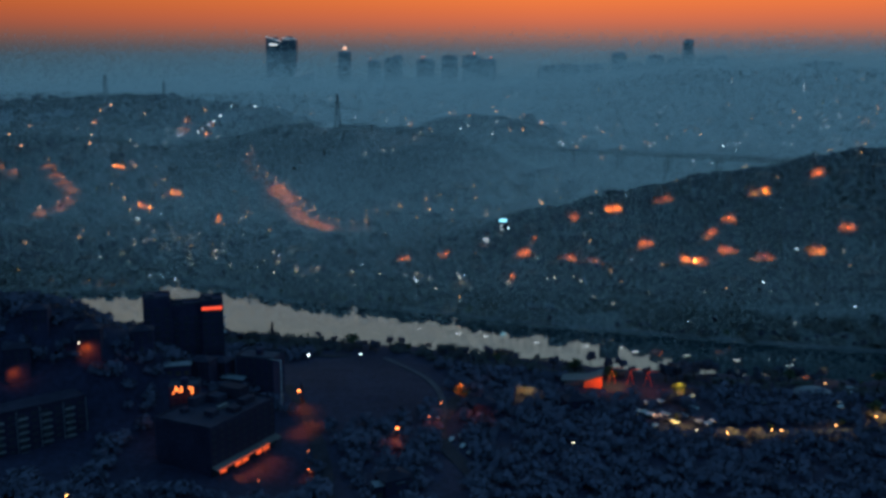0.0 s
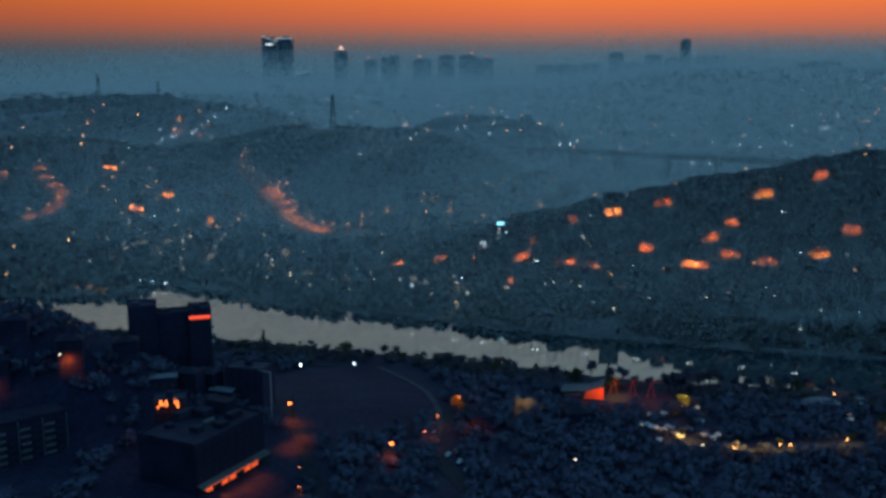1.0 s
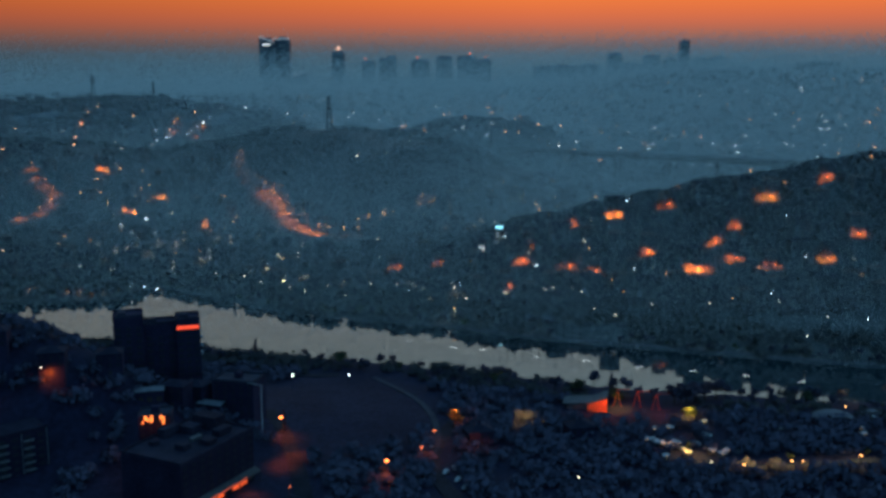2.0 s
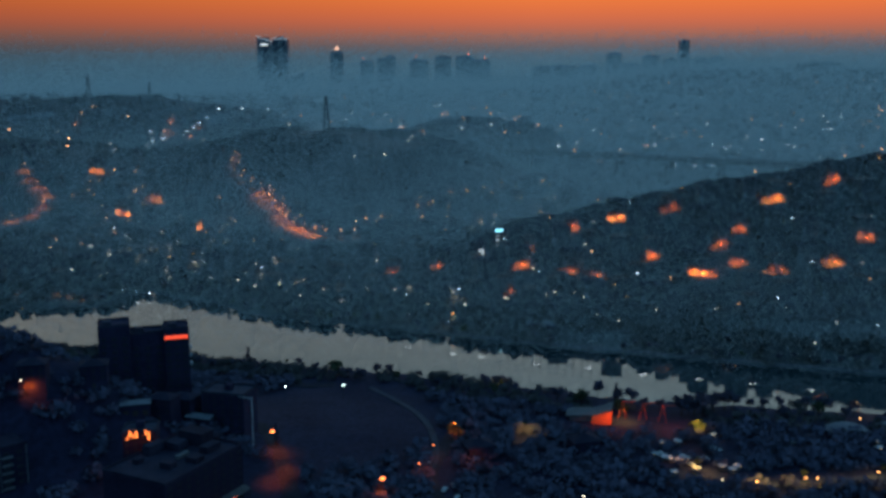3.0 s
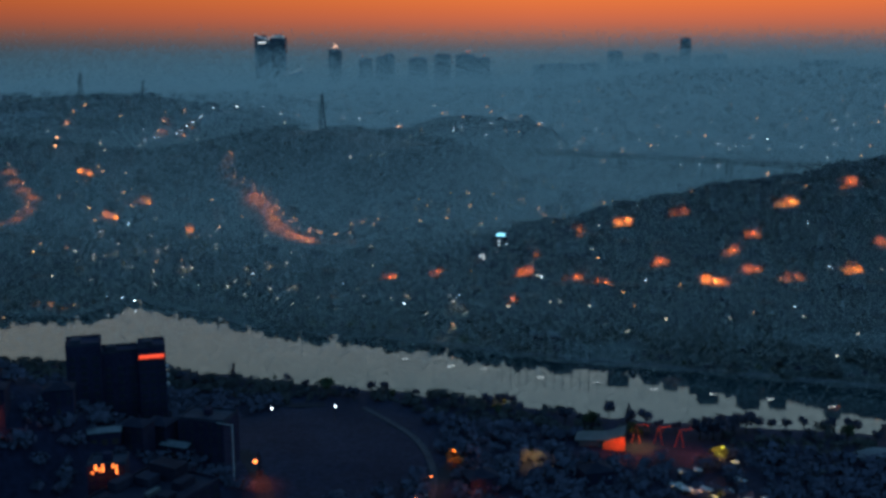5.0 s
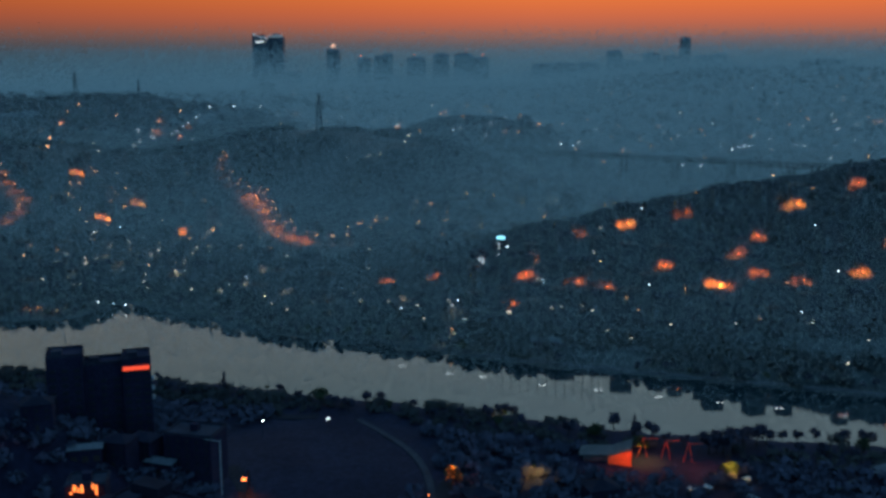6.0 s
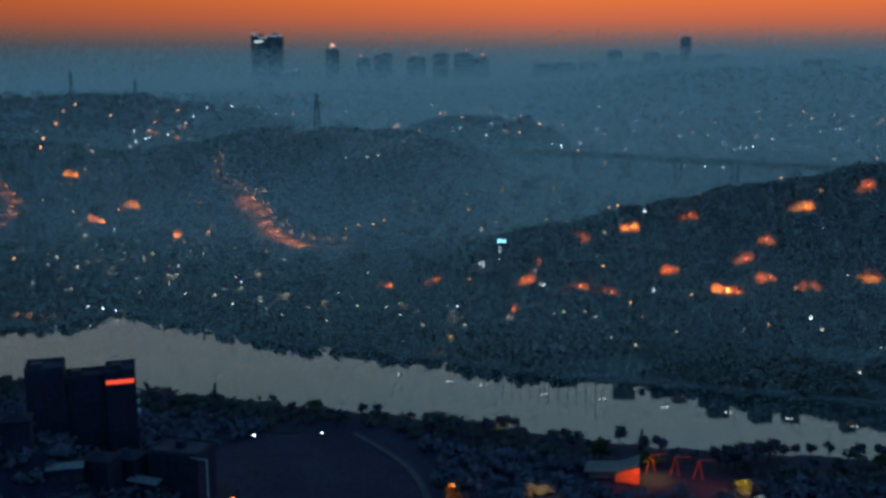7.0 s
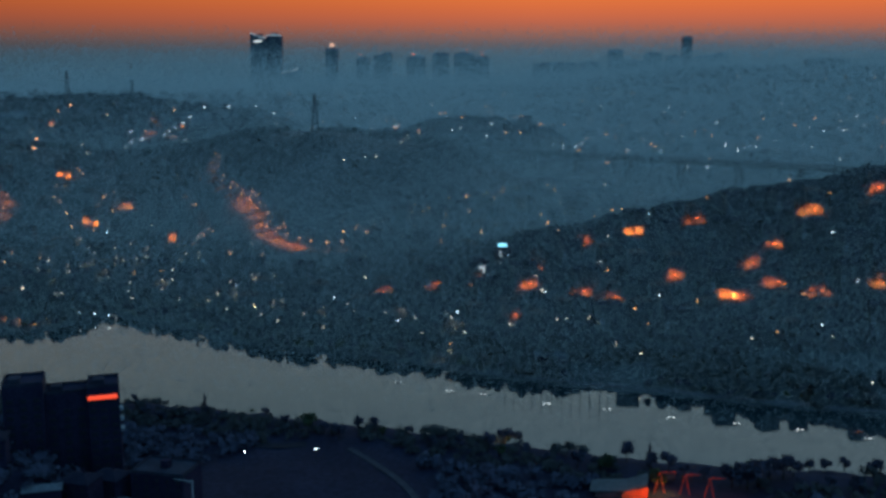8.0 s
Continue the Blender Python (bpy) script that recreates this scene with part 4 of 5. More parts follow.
spread_out(villa, [at_ground(19, 468, 20), at_ground(-20, 376, 30), at_ground(66, 474, 15)])


# ---- pavilion with a folded roof and its red-lit frame ----
# gable render coloured orange-red to hold the wash of the park lamps
MAT_LIT_GABLE = material("lit_gable_render", (0.42, 0.11, 0.035), (0.52, 0.15, 0.05), 0.3, fine=2.0)
# the red lamp light on the frames is part of this steel colour
MAT_RED_LIT_STEEL = material("red_lit_steel", (0.32, 0.05, 0.03), (0.40, 0.07, 0.04), 0.6, rough=0.5, fine=3.0)


def pavilion():
    ob = tagged(new("pavilion"), "park pavilion with a folded grey roof and open frame", "pavilion")
    bm = bmesh.new()
    v = [bm.verts.new(c) for c in ((-11, -5, 3.2), (3, -6, 4.4), (4, 5, 4.6), (-10, 6, 3.4), (11, -7, 7.6), (12, 5, 7.8))]
    bm.faces.new((v[0], v[1], v[2], v[3]))
    bm.faces.new((v[1], v[4], v[5], v[2]))
    made = bmesh.ops.extrude_face_region(bm, geom=bm.faces[:])
    bmesh.ops.translate(bm, vec=(0, 0, -0.4), verts=[g for g in made["geom"] if isinstance(g, bmesh.types.BMVert)])
    bmesh.ops.recalc_face_normals(bm, faces=bm.faces[:])
    part("roof", bm, MAT_WALL, ob)
    bm = bmesh.new()
    v = [bm.verts.new(c) for c in ((1.5, -6.6, 0), (11.2, -7.6, 0), (11.2, -7.6, 7.0), (1.5, -6.6, 3.6))]
    bm.faces.new(v)
    made = bmesh.ops.extrude_face_region(bm, geom=bm.faces[:])
    bmesh.ops.translate(bm, vec=(0, 0.4, 0), verts=[g for g in made["geom"] if isinstance(g, bmesh.types.BMVert)])
    bmesh.ops.recalc_face_normals(bm, faces=bm.faces[:])
    part("gable", bm, MAT_LIT_GABLE, ob, "gable wall with orange-red lamp light put into its colour")
    bm = bmesh.new()
    add_box(bm, -9, 2, -4, 4.5, -3, 3.0, 0.05)
    part("wall", bm, MAT_WALL, ob)
    for x, y, z in ((10.4, -6, 7.2), (11, 4, 7.3), (3, -5.4, 4.0)):
        bm = bmesh.new()
        add_tube(bm, (x, y, -2), (x, y, z), 0.2, 0.2, 6)
        part("post", bm, MAT_STEEL, ob)
    return ob


spread_out(pavilion(), [at_ground(75, 518, -8)])


def portal_frame():
    ob = tagged(new("steel_frame"), "tall raking steel frame beside the pavilion, tinted red as if lamp-lit", "frame", group="park steel frames")
    bm = bmesh.new()
    add_tube(bm, (0, 0, -1), (2.2, 0, 9), 0.22, 0.18, 6)
    part("leg", bm, MAT_RED_LIT_STEEL, ob)
    bm = bmesh.new()
    add_tube(bm, (4.6, 0, -1), (2.4, 0, 9), 0.22, 0.18, 6)
    part("leg", bm, MAT_RED_LIT_STEEL, ob)
    bm = bmesh.new()
    add_tube(bm, (2.2, 0, 9), (9, 0, 9.6), 0.25, 0.2, 6)
    part("beam", bm, MAT_RED_LIT_STEEL, ob)
    return ob


spread_out(portal_frame(), [at_ground(90, 521, -10) @ Matrix.Scale(0.95, 4), at_ground(100, 520, -10) @ Matrix.Scale(0.95, 4), at_ground(109, 517, -12) @ Matrix.Scale(0.95, 4)])
for x, y, z, e in ((81, 504, 9.5, 3000), (86, 505, 10, 2200), (97, 513, 14, 2400), (106, 512, 14, 2400), (116, 508, 9, 1800), (112, 498, 7, 1200)):
    light_at(x, y, gz(x, y) + z, lamp_light("park_light", (1.0, 0.15, 0.02), e * 1.6, 0.3, 150))


MAT_HALL = material("pale_sheet_roof", (0.075, 0.078, 0.082), (0.110, 0.112, 0.115), 0.15, fine=1.5)


# ---- garden hall with a low arched roof ----
def garden_hall(length, width, rise_):
    ob = tagged(new("garden_hall"), "low hall with a pale arched roof in the garden", "building")
    bm = bmesh.new()
    n = 12
    rows = []
    for i in range(n + 1):
        a = i / n
        x = (a - 0.5) * length
        z = rise_ * math.sin(a * math.pi) + 2.6
        rows.append([bm.verts.new((x, y, z + dz)) for y, dz in ((-width / 2, 0), (width / 2, 0), (width / 2, -0.35), (-width / 2, -0.35))])
    for p, q in zip(rows, rows[1:]):
        for j in range(4):
            bm.faces.new((p[j], q[j], q[(j + 1) % 4], p[(j + 1) % 4]))
    bm.faces.new(rows[0])
    bm.faces.new(rows[-1][::-1])
    bmesh.ops.recalc_face_normals(bm, faces=bm.faces[:])
    part("roof", bm, MAT_HALL, ob)
    bm = bmesh.new()
    add_box(bm, -length / 2 + 1, length / 2 - 1, -width / 2 + 1, width / 2 - 1, -3, 2.8)
    part("wall", bm, MAT_WALL_DARK, ob)
    return ob


spread_out(garden_hall(20, 11, 2.2), [at_ground(194, 498, 4)])
spread_out(garden_hall(9, 6, 1.0), [at_ground(216, 505, 8), at_ground(184, 748, -8), at_ground(45, 779, -12), at_ground(206, 727, -14)])
spread_out(garden_hall(24, 13, 2.4), [at_ground(76, 760, -12)])

# ---- market stalls in the park and sheds between the near flats ----
def stall():
    ob = tagged(new("market_stall"), "small park stall with a pale canopy over a counter", "stall", group="park stalls")
    bm = bmesh.new()
    v = [bm.verts.new(c) for c in ((-1.8, -1.4, 2.3), (1.8, -1.4, 2.3), (1.8, 1.4, 2.3), (-1.8, 1.4, 2.3), (-1.5, 0, 3.0), (1.5, 0, 3.0))]
    for q in ((0, 1, 5, 4), (2, 3, 4, 5), (1, 2, 5), (3, 0, 4), (3, 2, 1, 0)):
        bm.faces.new([v[i] for i in q])
    part("canopy", bm, MAT_PALE, ob)
    for x in (-1.7, 1.7):
        for y in (-1.3, 1.3):
            bm = bmesh.new()
            add_tube(bm, (x, y, -0.4), (x, y, 2.35), 0.06, 0.06, 5)
            part("post", bm, MAT_STEEL, ob)
    bm = bmesh.new()
    add_box(bm, -1.6, 1.6, -1.2, -0.6, -0.3, 0.95, 0.04)
    part("counter", bm, MAT_WALL_MID, ob)
    bm = bmesh.new()
    bmesh.ops.create_icosphere(bm, subdivisions=1, radius=0.22, matrix=Matrix.Translation((0, -1.5, 2.2)))
    part("lamp", bm, MAT_STALL_LAMP, ob, "small hanging lamp")
    return ob


MAT_STALL_LAMP = glowing("stall_lamp", (1.0, 0.62, 0.30), 2.2, 0.9)
rs = np.random.default_rng(77)
stall_spots = [(rs.uniform(97, 133), rs.uniform(446, 492)) for _ in range(16)] + [(rs.uniform(196, 224), rs.uniform(452, 500)) for _ in range(6)]
spread_out(stall(), [at_ground(x, y, rs.uniform(-60, 60)) for x, y in stall_spots])
for x, y in ((104, 462), (116, 476), (126, 456), (212, 476)):
    light_at(x, y - 2, gz(x, y) + 6.0, lamp_light("stall_light", (1.0, 0.42, 0.14), 700, 0.3, 130))


def shed(length, width, height):
    """A long low shed with a tilted sheet roof and a row of doors."""
    ob = tagged(new("shed"), "low dark shed with a pale tilted sheet roof", "shed", group="sheds between the flats")
    bm = bmesh.new()
    add_box(bm, -length / 2, length / 2, -width / 2, width / 2, -4, height, 0.06)
    part("wall", bm, MAT_WALL_DARK, ob)
    bm = bmesh.new()
    made = add_box(bm, -length / 2 - 0.4, length / 2 + 0.4, -width / 2 - 0.5, width / 2 + 0.4, height, height + 0.25)
    for v in made["verts"]:
        v.co.z += (v.co.y + width / 2) * 0.16
    part("roof", bm, MAT_HALL, ob)
    for i in range(3):
        bm = bmesh.new()
        x = (i + 0.5) / 3 * length - length / 2
        add_box(bm, x - 1.1, x + 1.1, -width / 2 - 0.06, -width / 2 + 0.02, 0, 2.3)
        part("door", bm, MAT_BARK, ob)
    return ob


spread_out(shed(12, 3.6, 5), [at_ground(-104, 474, -18), at_ground(-128, 462, 14), at_ground(-103, 520, -10), at_ground(-146, 569, 6), at_ground(-22, 372, 24)])

# ---- cars standing under the near lamps ----
def car(mat):
    ob = tagged(new("car"), "small parked car on the street under orange lamps", "car", group="parked cars")
    bm = bmesh.new()
    add_box(bm, -0.85, 0.85, -2.1, 2.1, 0.3, 0.85, 0.12)
    add_box(bm, -0.75, 0.75, -1.2, 1.1, 0.8, 1.42, 0.18)
    part("body", bm, mat, ob)
    for x in (-0.8, 0.8):
        for y in (-1.3, 1.3):
            bm = bmesh.new()
            bmesh.ops.create_cone(bm, cap_ends=True, segments=10, radius1=0.32, radius2=0.32, depth=0.22, matrix=Matrix.Translation((x, y, 0.32)) @ pose(0, 0, 0, 0, 90))
            part("wheel", bm, MAT_GLASS, ob)
    return ob


spread_out(car(MAT_PALE), [pose(x, y, gz(x, y) + 0.4, 0, 0, a) for x, y, a in ((4, 432, -20), (9, 424, -25), (8, 436, 10), (-3, 462, 15), (12, 416, -30), (110, 458, 50), (104, 462, 40), (118, 464, 60), (100, 470, 30))])


# ---- viaduct over the valley ----
def viaduct():
    ob = tagged(new("viaduct"), "long concrete motorway viaduct on paired piers", "viaduct", kind="structure")
    a, b = Vector((60, 1735, 57)), Vector((540, 1318, 66))
    d = (b - a)
    m = Matrix.Translation(a) @ pose(0, 0, 0, 0, 0, math.degrees(math.atan2(d.y, d.x)))
    length = Vector((d.x, d.y)).length
    slope = d.z / length
    bm = bmesh.new()
    add_box(bm, 0, length, -11, 11, -5.6, 0.0)
    add_box(bm, 0, length, -11.4, -11, -0.6, 1.1)
    add_box(bm, 0, length, 11, 11.4, -0.6, 1.1)
    for v in bm.verts:
        v.co.z += slope * v.co.x
    bm.transform(m)
    part("deck", bm, MAT_CONCRETE, ob)
    for i in range(7):
        s = 40 + i * 82
        for y in (-6.5, 6.5):
            p = m @ Vector((s, y, 0))
            foot = gz(p.x, p.y)
            top = a.z + slope * s - 4.1
            if top - foot < 3:
                continue
            bm = bmesh.new()
            add_box(bm, -3.2, 3.2, -2.4, 2.4, foot - 2, top, 0.25)
            add_box(bm, -2.5, 2.5, -3.2, 3.2, top - 2.2, top, 0.2)
            bm.transform(Matrix.Translation((p.x, p.y, 0)) @ pose(0, 0, 0, 0, 0, math.degrees(math.atan2(d.y, d.x))))
            part("pier", bm, MAT_CONCRETE, ob)
    return m, length, slope


deck_m, deck_len, deck_slope = viaduct()
deck_lamp = street_lamp(MAT_WHITE_LAMP, 9, 0.5, "white lamp on the viaduct parapet", "viaduct lamps")
spread_out(deck_lamp, [Matrix.Translation(deck_m @ Vector((s, 10, deck_slope * s))) for s in (150, 168, 190, 330, 470)])


# ---- power pylons ----
def pylon(height):
    ob = tagged(new("power_pylon"), "steel lattice power pylon on a hilltop", "pylon", group="power pylons")
    bm = bmesh.new()
    w = height * 0.085

    def at(z, sx, sy):
        k = 1 - 0.85 * z / height
        return (sx * w * k, sy * w * k, z)

    levels = [height * q for q in (-0.03, 0.18, 0.34, 0.48, 0.6, 0.7, 0.79, 0.87, 0.94, 1.0)]
    for z0, z1 in zip(levels, levels[1:]):
        for sx, sy in ((1, 1), (1, -1), (-1, -1), (-1, 1)):
            add_tube(bm, at(z0, sx, sy), at(z1, sx, sy), 0.65, 0.55, 4)
            add_tube(bm, at(z0, sx, sy), at(z1, -sy, sx), 0.40, 0.40, 4)
    part("lattice", bm, MAT_STEEL, ob)
    for z, s in ((0.62, 0.17), (0.76, 0.14), (0.9, 0.11)):
        bm = bmesh.new()
        add_tube(bm, (-height * s, 0, height * z), (0, 0, height * z + 1.2), 0.25, 0.45, 4)
        add_tube(bm, (0, 0, height * z + 1.2), (height * s, 0, height * z), 0.45, 0.25, 4)
        part("cross_arm", bm, MAT_STEEL, ob)
    return ob


spread_out(pylon(52), [at_ground(-153, 1455, 20), at_ground(-684, 2040, 10), at_ground(-590, 2130, 0), at_ground(530, 1330, -10)])


# ---- far towers on the plateau ----
def glass_tower(width, depth, height, lean, label, lit=None, rim=False, group="far towers", wall=None):
    """A tower with a slanted head, floor bands and a crown of light where it has one."""
    ob = tagged(new("high_rise_tower"), label, "skyscraper", group=group)
    bm = bmesh.new()
    made = add_box(bm, -width / 2, width / 2, -depth / 2, depth / 2, -15, height)
    for v in made["verts"]:
        if v.co.z > 0:
            v.co.z += lean * v.co.x / width
    part("wall", bm, wall or MAT_TOWER, ob)
    floors = int(height // 12)
    for i in range(1, floors):
        bm = bmesh.new()
        add_box(bm, -width / 2 - 0.4, width / 2 + 0.4, -depth / 2 - 0.4, depth / 2 + 0.4, i * 12 - 0.9, i * 12 + 0.9)
        part("floor_band", bm, wall or (MAT_GLASS if i % 5 else MAT_CONCRETE), ob)
    bm = bmesh.new()
    add_box(bm, -width * 0.28, width * 0.28, -depth * 0.28, depth * 0.28, height - abs(lean), height + abs(lean) * 0.2 + 4, 0.5)
    part("roof_housing", bm, MAT_TOWER, ob)
    if lit:
        bm = bmesh.new()
        add_box(bm, -width * 0.26, width * 0.24, -depth / 2 - 1.2, -depth / 2 - 0.5, height - abs(lean) * 0.5 - 13, height - abs(lean) * 0.5 - 8)
        part("sign_light", bm, lit, ob)
    if rim:
        bm = bmesh.new()
        add_tube(bm, (-width / 2, -depth / 2, height - lean / 2 + 0.8), (width / 2, -depth / 2, height + lean / 2 + 0.8), 1.1, 1.1, 4)
        part("rim_light", bm, MAT_RIM, ob)
    return ob


# wall colour of the far blocks, lightened in place of the haze before them
MAT_HAZED_TOWER = material("hazed_tower_concrete", (0.15, 0.145, 0.13), (0.20, 0.19, 0.17), 0.02, fine=0.1)
MAT_RIM = glowing("cool_rim_light", (0.65, 0.85, 1.0), 0.7)
MAT_TOWER_SIGN = glowing("tower_sign", (0.85, 0.95, 1.0), 1.3)
MAT_CROWN = glowing("peach_crown_light", (1.0, 0.55, 0.36), 1.1)
MAT_BEACON = glowing("red_beacon", (1.0, 0.16, 0.06), 4)
twin_a = glass_tower(64, 45, 214, -22, "tall glass tower with a slanted lit roof edge", MAT_TOWER_SIGN, True)
spread_out(twin_a, [pose(-731, 4400, 82)])
twin_b = glass_tower(64, 45, 216, 0, "tall glass tower with a lit roof edge under a round cap", None, True)
spread_out(twin_b, [pose(-668, 4420, 82)])
bm = bmesh.new()
bmesh.ops.create_uvsphere(bm, u_segments=14, v_segments=8, radius=1, matrix=Matrix.Translation((0, 4, 214)) @ Matrix.Diagonal((24, 20, 14, 1)))
part("roof_cap", bm, MAT_TOWER, twin_b)
spire = glass_tower(54, 40, 158, 0, "glass tower with a glowing pyramid crown")
bm = bmesh.new()
bmesh.ops.create_cone(bm, cap_ends=True, segments=4, radius1=30, radius2=8, depth=10, matrix=pose(0, 0, 163, 0, 0, 45))
part("crown", bm, MAT_TOWER, spire)
bm = bmesh.new()
bmesh.ops.create_cone(bm, cap_ends=True, segments=4, radius1=16, radius2=0.6, depth=18, matrix=pose(0, 0, 176, 0, 0, 45))
part("crown_light", bm, MAT_CROWN, spire)
spread_out(spire, [pose(-431, 4450, 86)])

sides = [(55, 210, -304, 4500), (28, 220, -241, 4520), (32, 230, -201, 4480), (58, 215, -77, 4520), (51, 230, 30, 4550), (58, 230, 127, 4500), (28, 215, 175, 4520), (35, 216, 213, 4540)]
block_a = glass_tower(40, 34, 120, 0, "hazy distant residential tower", wall=MAT_HAZED_TOWER)
spread_out(block_a, [pose(x, y, top - 124) @ Matrix.Diagonal((w / 40, 1, 1, 1)) for w, top, x, y in sides])
rear = [(62, 244, 797, 4600), (65, 196, 877, 4640), (46, 233, 962, 4600), (36, 221, 1054, 4620), (44, 221, 1192, 4600), (43, 228, 1252, 4580), (64, 186, 484, 4600), (77, 190, 570, 4620), (60, 192, 690, 4640), (95, 202, 1381, 3700)]
block_b = glass_tower(40, 34, 95, 0, "low distant tower block on the plateau", group="plateau blocks", wall=MAT_HAZED_TOWER)
spread_out(block_b, [pose(x, y, top - 99) @ Matrix.Diagonal((w / 40, 1, 1, 1)) for w, top, x, y in rear])
lone = glass_tower(40, 36, 140, 4, "tall slim dark tower standing alone on the plateau")
spread_out(lone, [pose(1098, 4550, 156)])
podium = glass_tower(60, 40, 60, 0, "lower dark block in front of the twin towers")
spread_out(podium, [pose(-560, 3500, 62)])


def beacon():
    ob = tagged(new("roof_beacon"), "red warning light on a tower roof", "beacon", group="roof beacons")
    bm = bmesh.new()
    add_tube(bm, (0, 0, -9), (0, 0, 6), 0.8, 0.5, 5)
    part("mast", bm, MAT_STEEL, ob)
    bm = bmesh.new()
    bmesh.ops.create_icosphere(bm, subdivisions=1, radius=2.6, matrix=Matrix.Translation((0, 0, 7)))
    part("light", bm, MAT_BEACON, ob)
    return ob


spread_out(beacon(), [pose(x, y, z) for x, y, z in ((-318, 4492, 211), (-88, 4515, 216), (213, 4538, 217), (140, 4495, 231))])


# ---- stadium roof beside the twin towers ----
bm = bmesh.new()
v = [bm.verts.new(c) for c in ((-40, -40, -60), (42, -40, -60), (42, -40, 34), (-40, -40, 12), (-40, 60, -60), (42, 60, -60), (42, 60, 34), (-40, 60, 12))]
for q in ((0, 1, 2, 3), (5, 4, 7, 6), (1, 5, 6, 2), (4, 0, 3, 7), (3, 2, 6, 7)):
    bm.faces.new([v[i] for i in q])
arena = tagged(new("stadium"), "distant stadium with a slanted roof", "stadium")
part("stand", bm, MAT_TOWER, arena)
bm = bmesh.new()
add_tube(bm, (-40, -41, 13), (42, -41, 35), 1.3, 1.3, 5)
part("roof_edge", bm, MAT_RIM, arena)
arena.matrix_basis = pose(-598, 4380, 128)


# ---- far city: blocks beyond counting ----
def city(name, spots, seed, low, high, mat, label):
    r = np.random.default_rng(seed)
    verts, faces = [], []
    box = [(0, 3, 2, 1), (4, 5, 6, 7), (0, 1, 5, 4), (1, 2, 6, 5), (2, 3, 7, 6), (3, 0, 4, 7)]
    for x, y in spots:
        w, d, h, a = r.uniform(10, 24), r.uniform(10, 18), r.uniform(low, high), r.uniform(-0.6, 0.6)
        z = gz(x, y)
        c, s = math.cos(a), math.sin(a)
        tiers = [(w, d, -5, h)]
        if r.random() < 0.6:
            tiers.append((w * 0.35, d * 0.4, h, h + 2.8))
        for tw, td, z0, z1 in tiers:
            n = len(verts)
            for zz in (z0, z1):
                for px, py in ((-tw / 2, -td / 2), (tw / 2, -td / 2), (tw / 2, td / 2), (-tw / 2, td / 2)):
                    verts.append((x + c * px - s * py, y + s * px + c * py, z + zz))
            faces += [tuple(n + i for i in f) for f in box]
    return tagged(put_mesh(name, verts, faces, mat), label, "city", kind="stuff")


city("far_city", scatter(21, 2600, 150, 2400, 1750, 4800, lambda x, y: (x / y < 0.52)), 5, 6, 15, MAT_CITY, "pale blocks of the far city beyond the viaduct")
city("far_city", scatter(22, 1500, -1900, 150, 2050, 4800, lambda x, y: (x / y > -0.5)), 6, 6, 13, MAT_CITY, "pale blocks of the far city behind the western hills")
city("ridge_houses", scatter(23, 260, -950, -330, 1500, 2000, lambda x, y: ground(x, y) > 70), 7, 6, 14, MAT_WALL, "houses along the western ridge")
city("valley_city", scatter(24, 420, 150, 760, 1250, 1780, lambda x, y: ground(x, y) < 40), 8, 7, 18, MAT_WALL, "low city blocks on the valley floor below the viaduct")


# ---- trees ----
MAT_BELT = material("shore_leaf", (0.036, 0.040, 0.038), (0.060, 0.064, 0.056), 0.05, fine=1.0, spread=0.4, amount=0.12)
trees = [
    make_tree(1, 8.5, 3.4, MAT_LEAF, "dark round-crowned tree on the lake bank"),
    make_tree(2, 7.0, 2.6, MAT_LEAF, "small dark broadleaf tree on the lake bank"),
    make_tree(3, 11.0, 2.4, MAT_LEAF, "slender dark poplar by the water", True),
    make_tree(4, 9.5, 4.2, MAT_LEAF_PALE, "spreading olive-leaved tree in the park"),
    make_tree(5, 6.0, 2.2, MAT_LEAF_PALE, "small pale-leaved garden tree"),
]
spots = [[] for _ in trees]
r = np.random.default_rng(31)
x = -172.0
while x < 330:
    y = float(near_shore(x)) - r.uniform(60, 80)
    spots[int(r.choice(5, p=[0.35, 0.35, 0.1, 0.12, 0.08]))].append(at_ground(x, y, r.uniform(0, 360)) @ Matrix.Scale(r.uniform(0.6, 1.2), 4))
    x += r.uniform(4, 13)
x = -420.0
while x < 420:
    y = float(far_shore(x)) + r.uniform(6, 16)
    if 84 < x < 136:
        x += 51
        continue
    spots[int(r.choice(5, p=[0.4, 0.3, 0.15, 0.1, 0.05]))].append(at_ground(x, y, r.uniform(0, 360)) @ Matrix.Scale(r.uniform(0.6, 1.25), 4))
    x += r.uniform(4, 11)
for x, y, k in ((122, 493, 3), (92, 524, 3), (113, 458, 4), (43, 501, 4), (9, 488, 3), (-70, 473, 2), (154, 444, 4), (37, 590, 4), (129, 712, 0), (212, 466, 3), (-22, 428, 1), (-58, 408, 1), (120, 470, 1), (134, 440, 4), (190, 450, 4)):
    spots[k].append(at_ground(x, y, r.uniform(0, 360)))
for x, y, s in ((94, 545, 1.0), (101, 543, 1.15), (123, 527, 1.5), (129, 526, 1.75), (134, 529, 1.4), (141, 537, 1.25), (147, 536, 1.4), (152, 538, 1.1), (172, 572, 0.9), (180, 574, 0.95), (188, 572, 0.9), (196, 560, 1.2), (206, 556, 1.3), (36, 600, 1.2), (41, 598, 1.0)):
    spots[0].append(at_ground(x, y, r.uniform(0, 360)) @ Matrix.Diagonal((s * 1.15, s * 1.15, s, 1)))
for k, t in enumerate(trees):
    spread_out(t, spots[k])


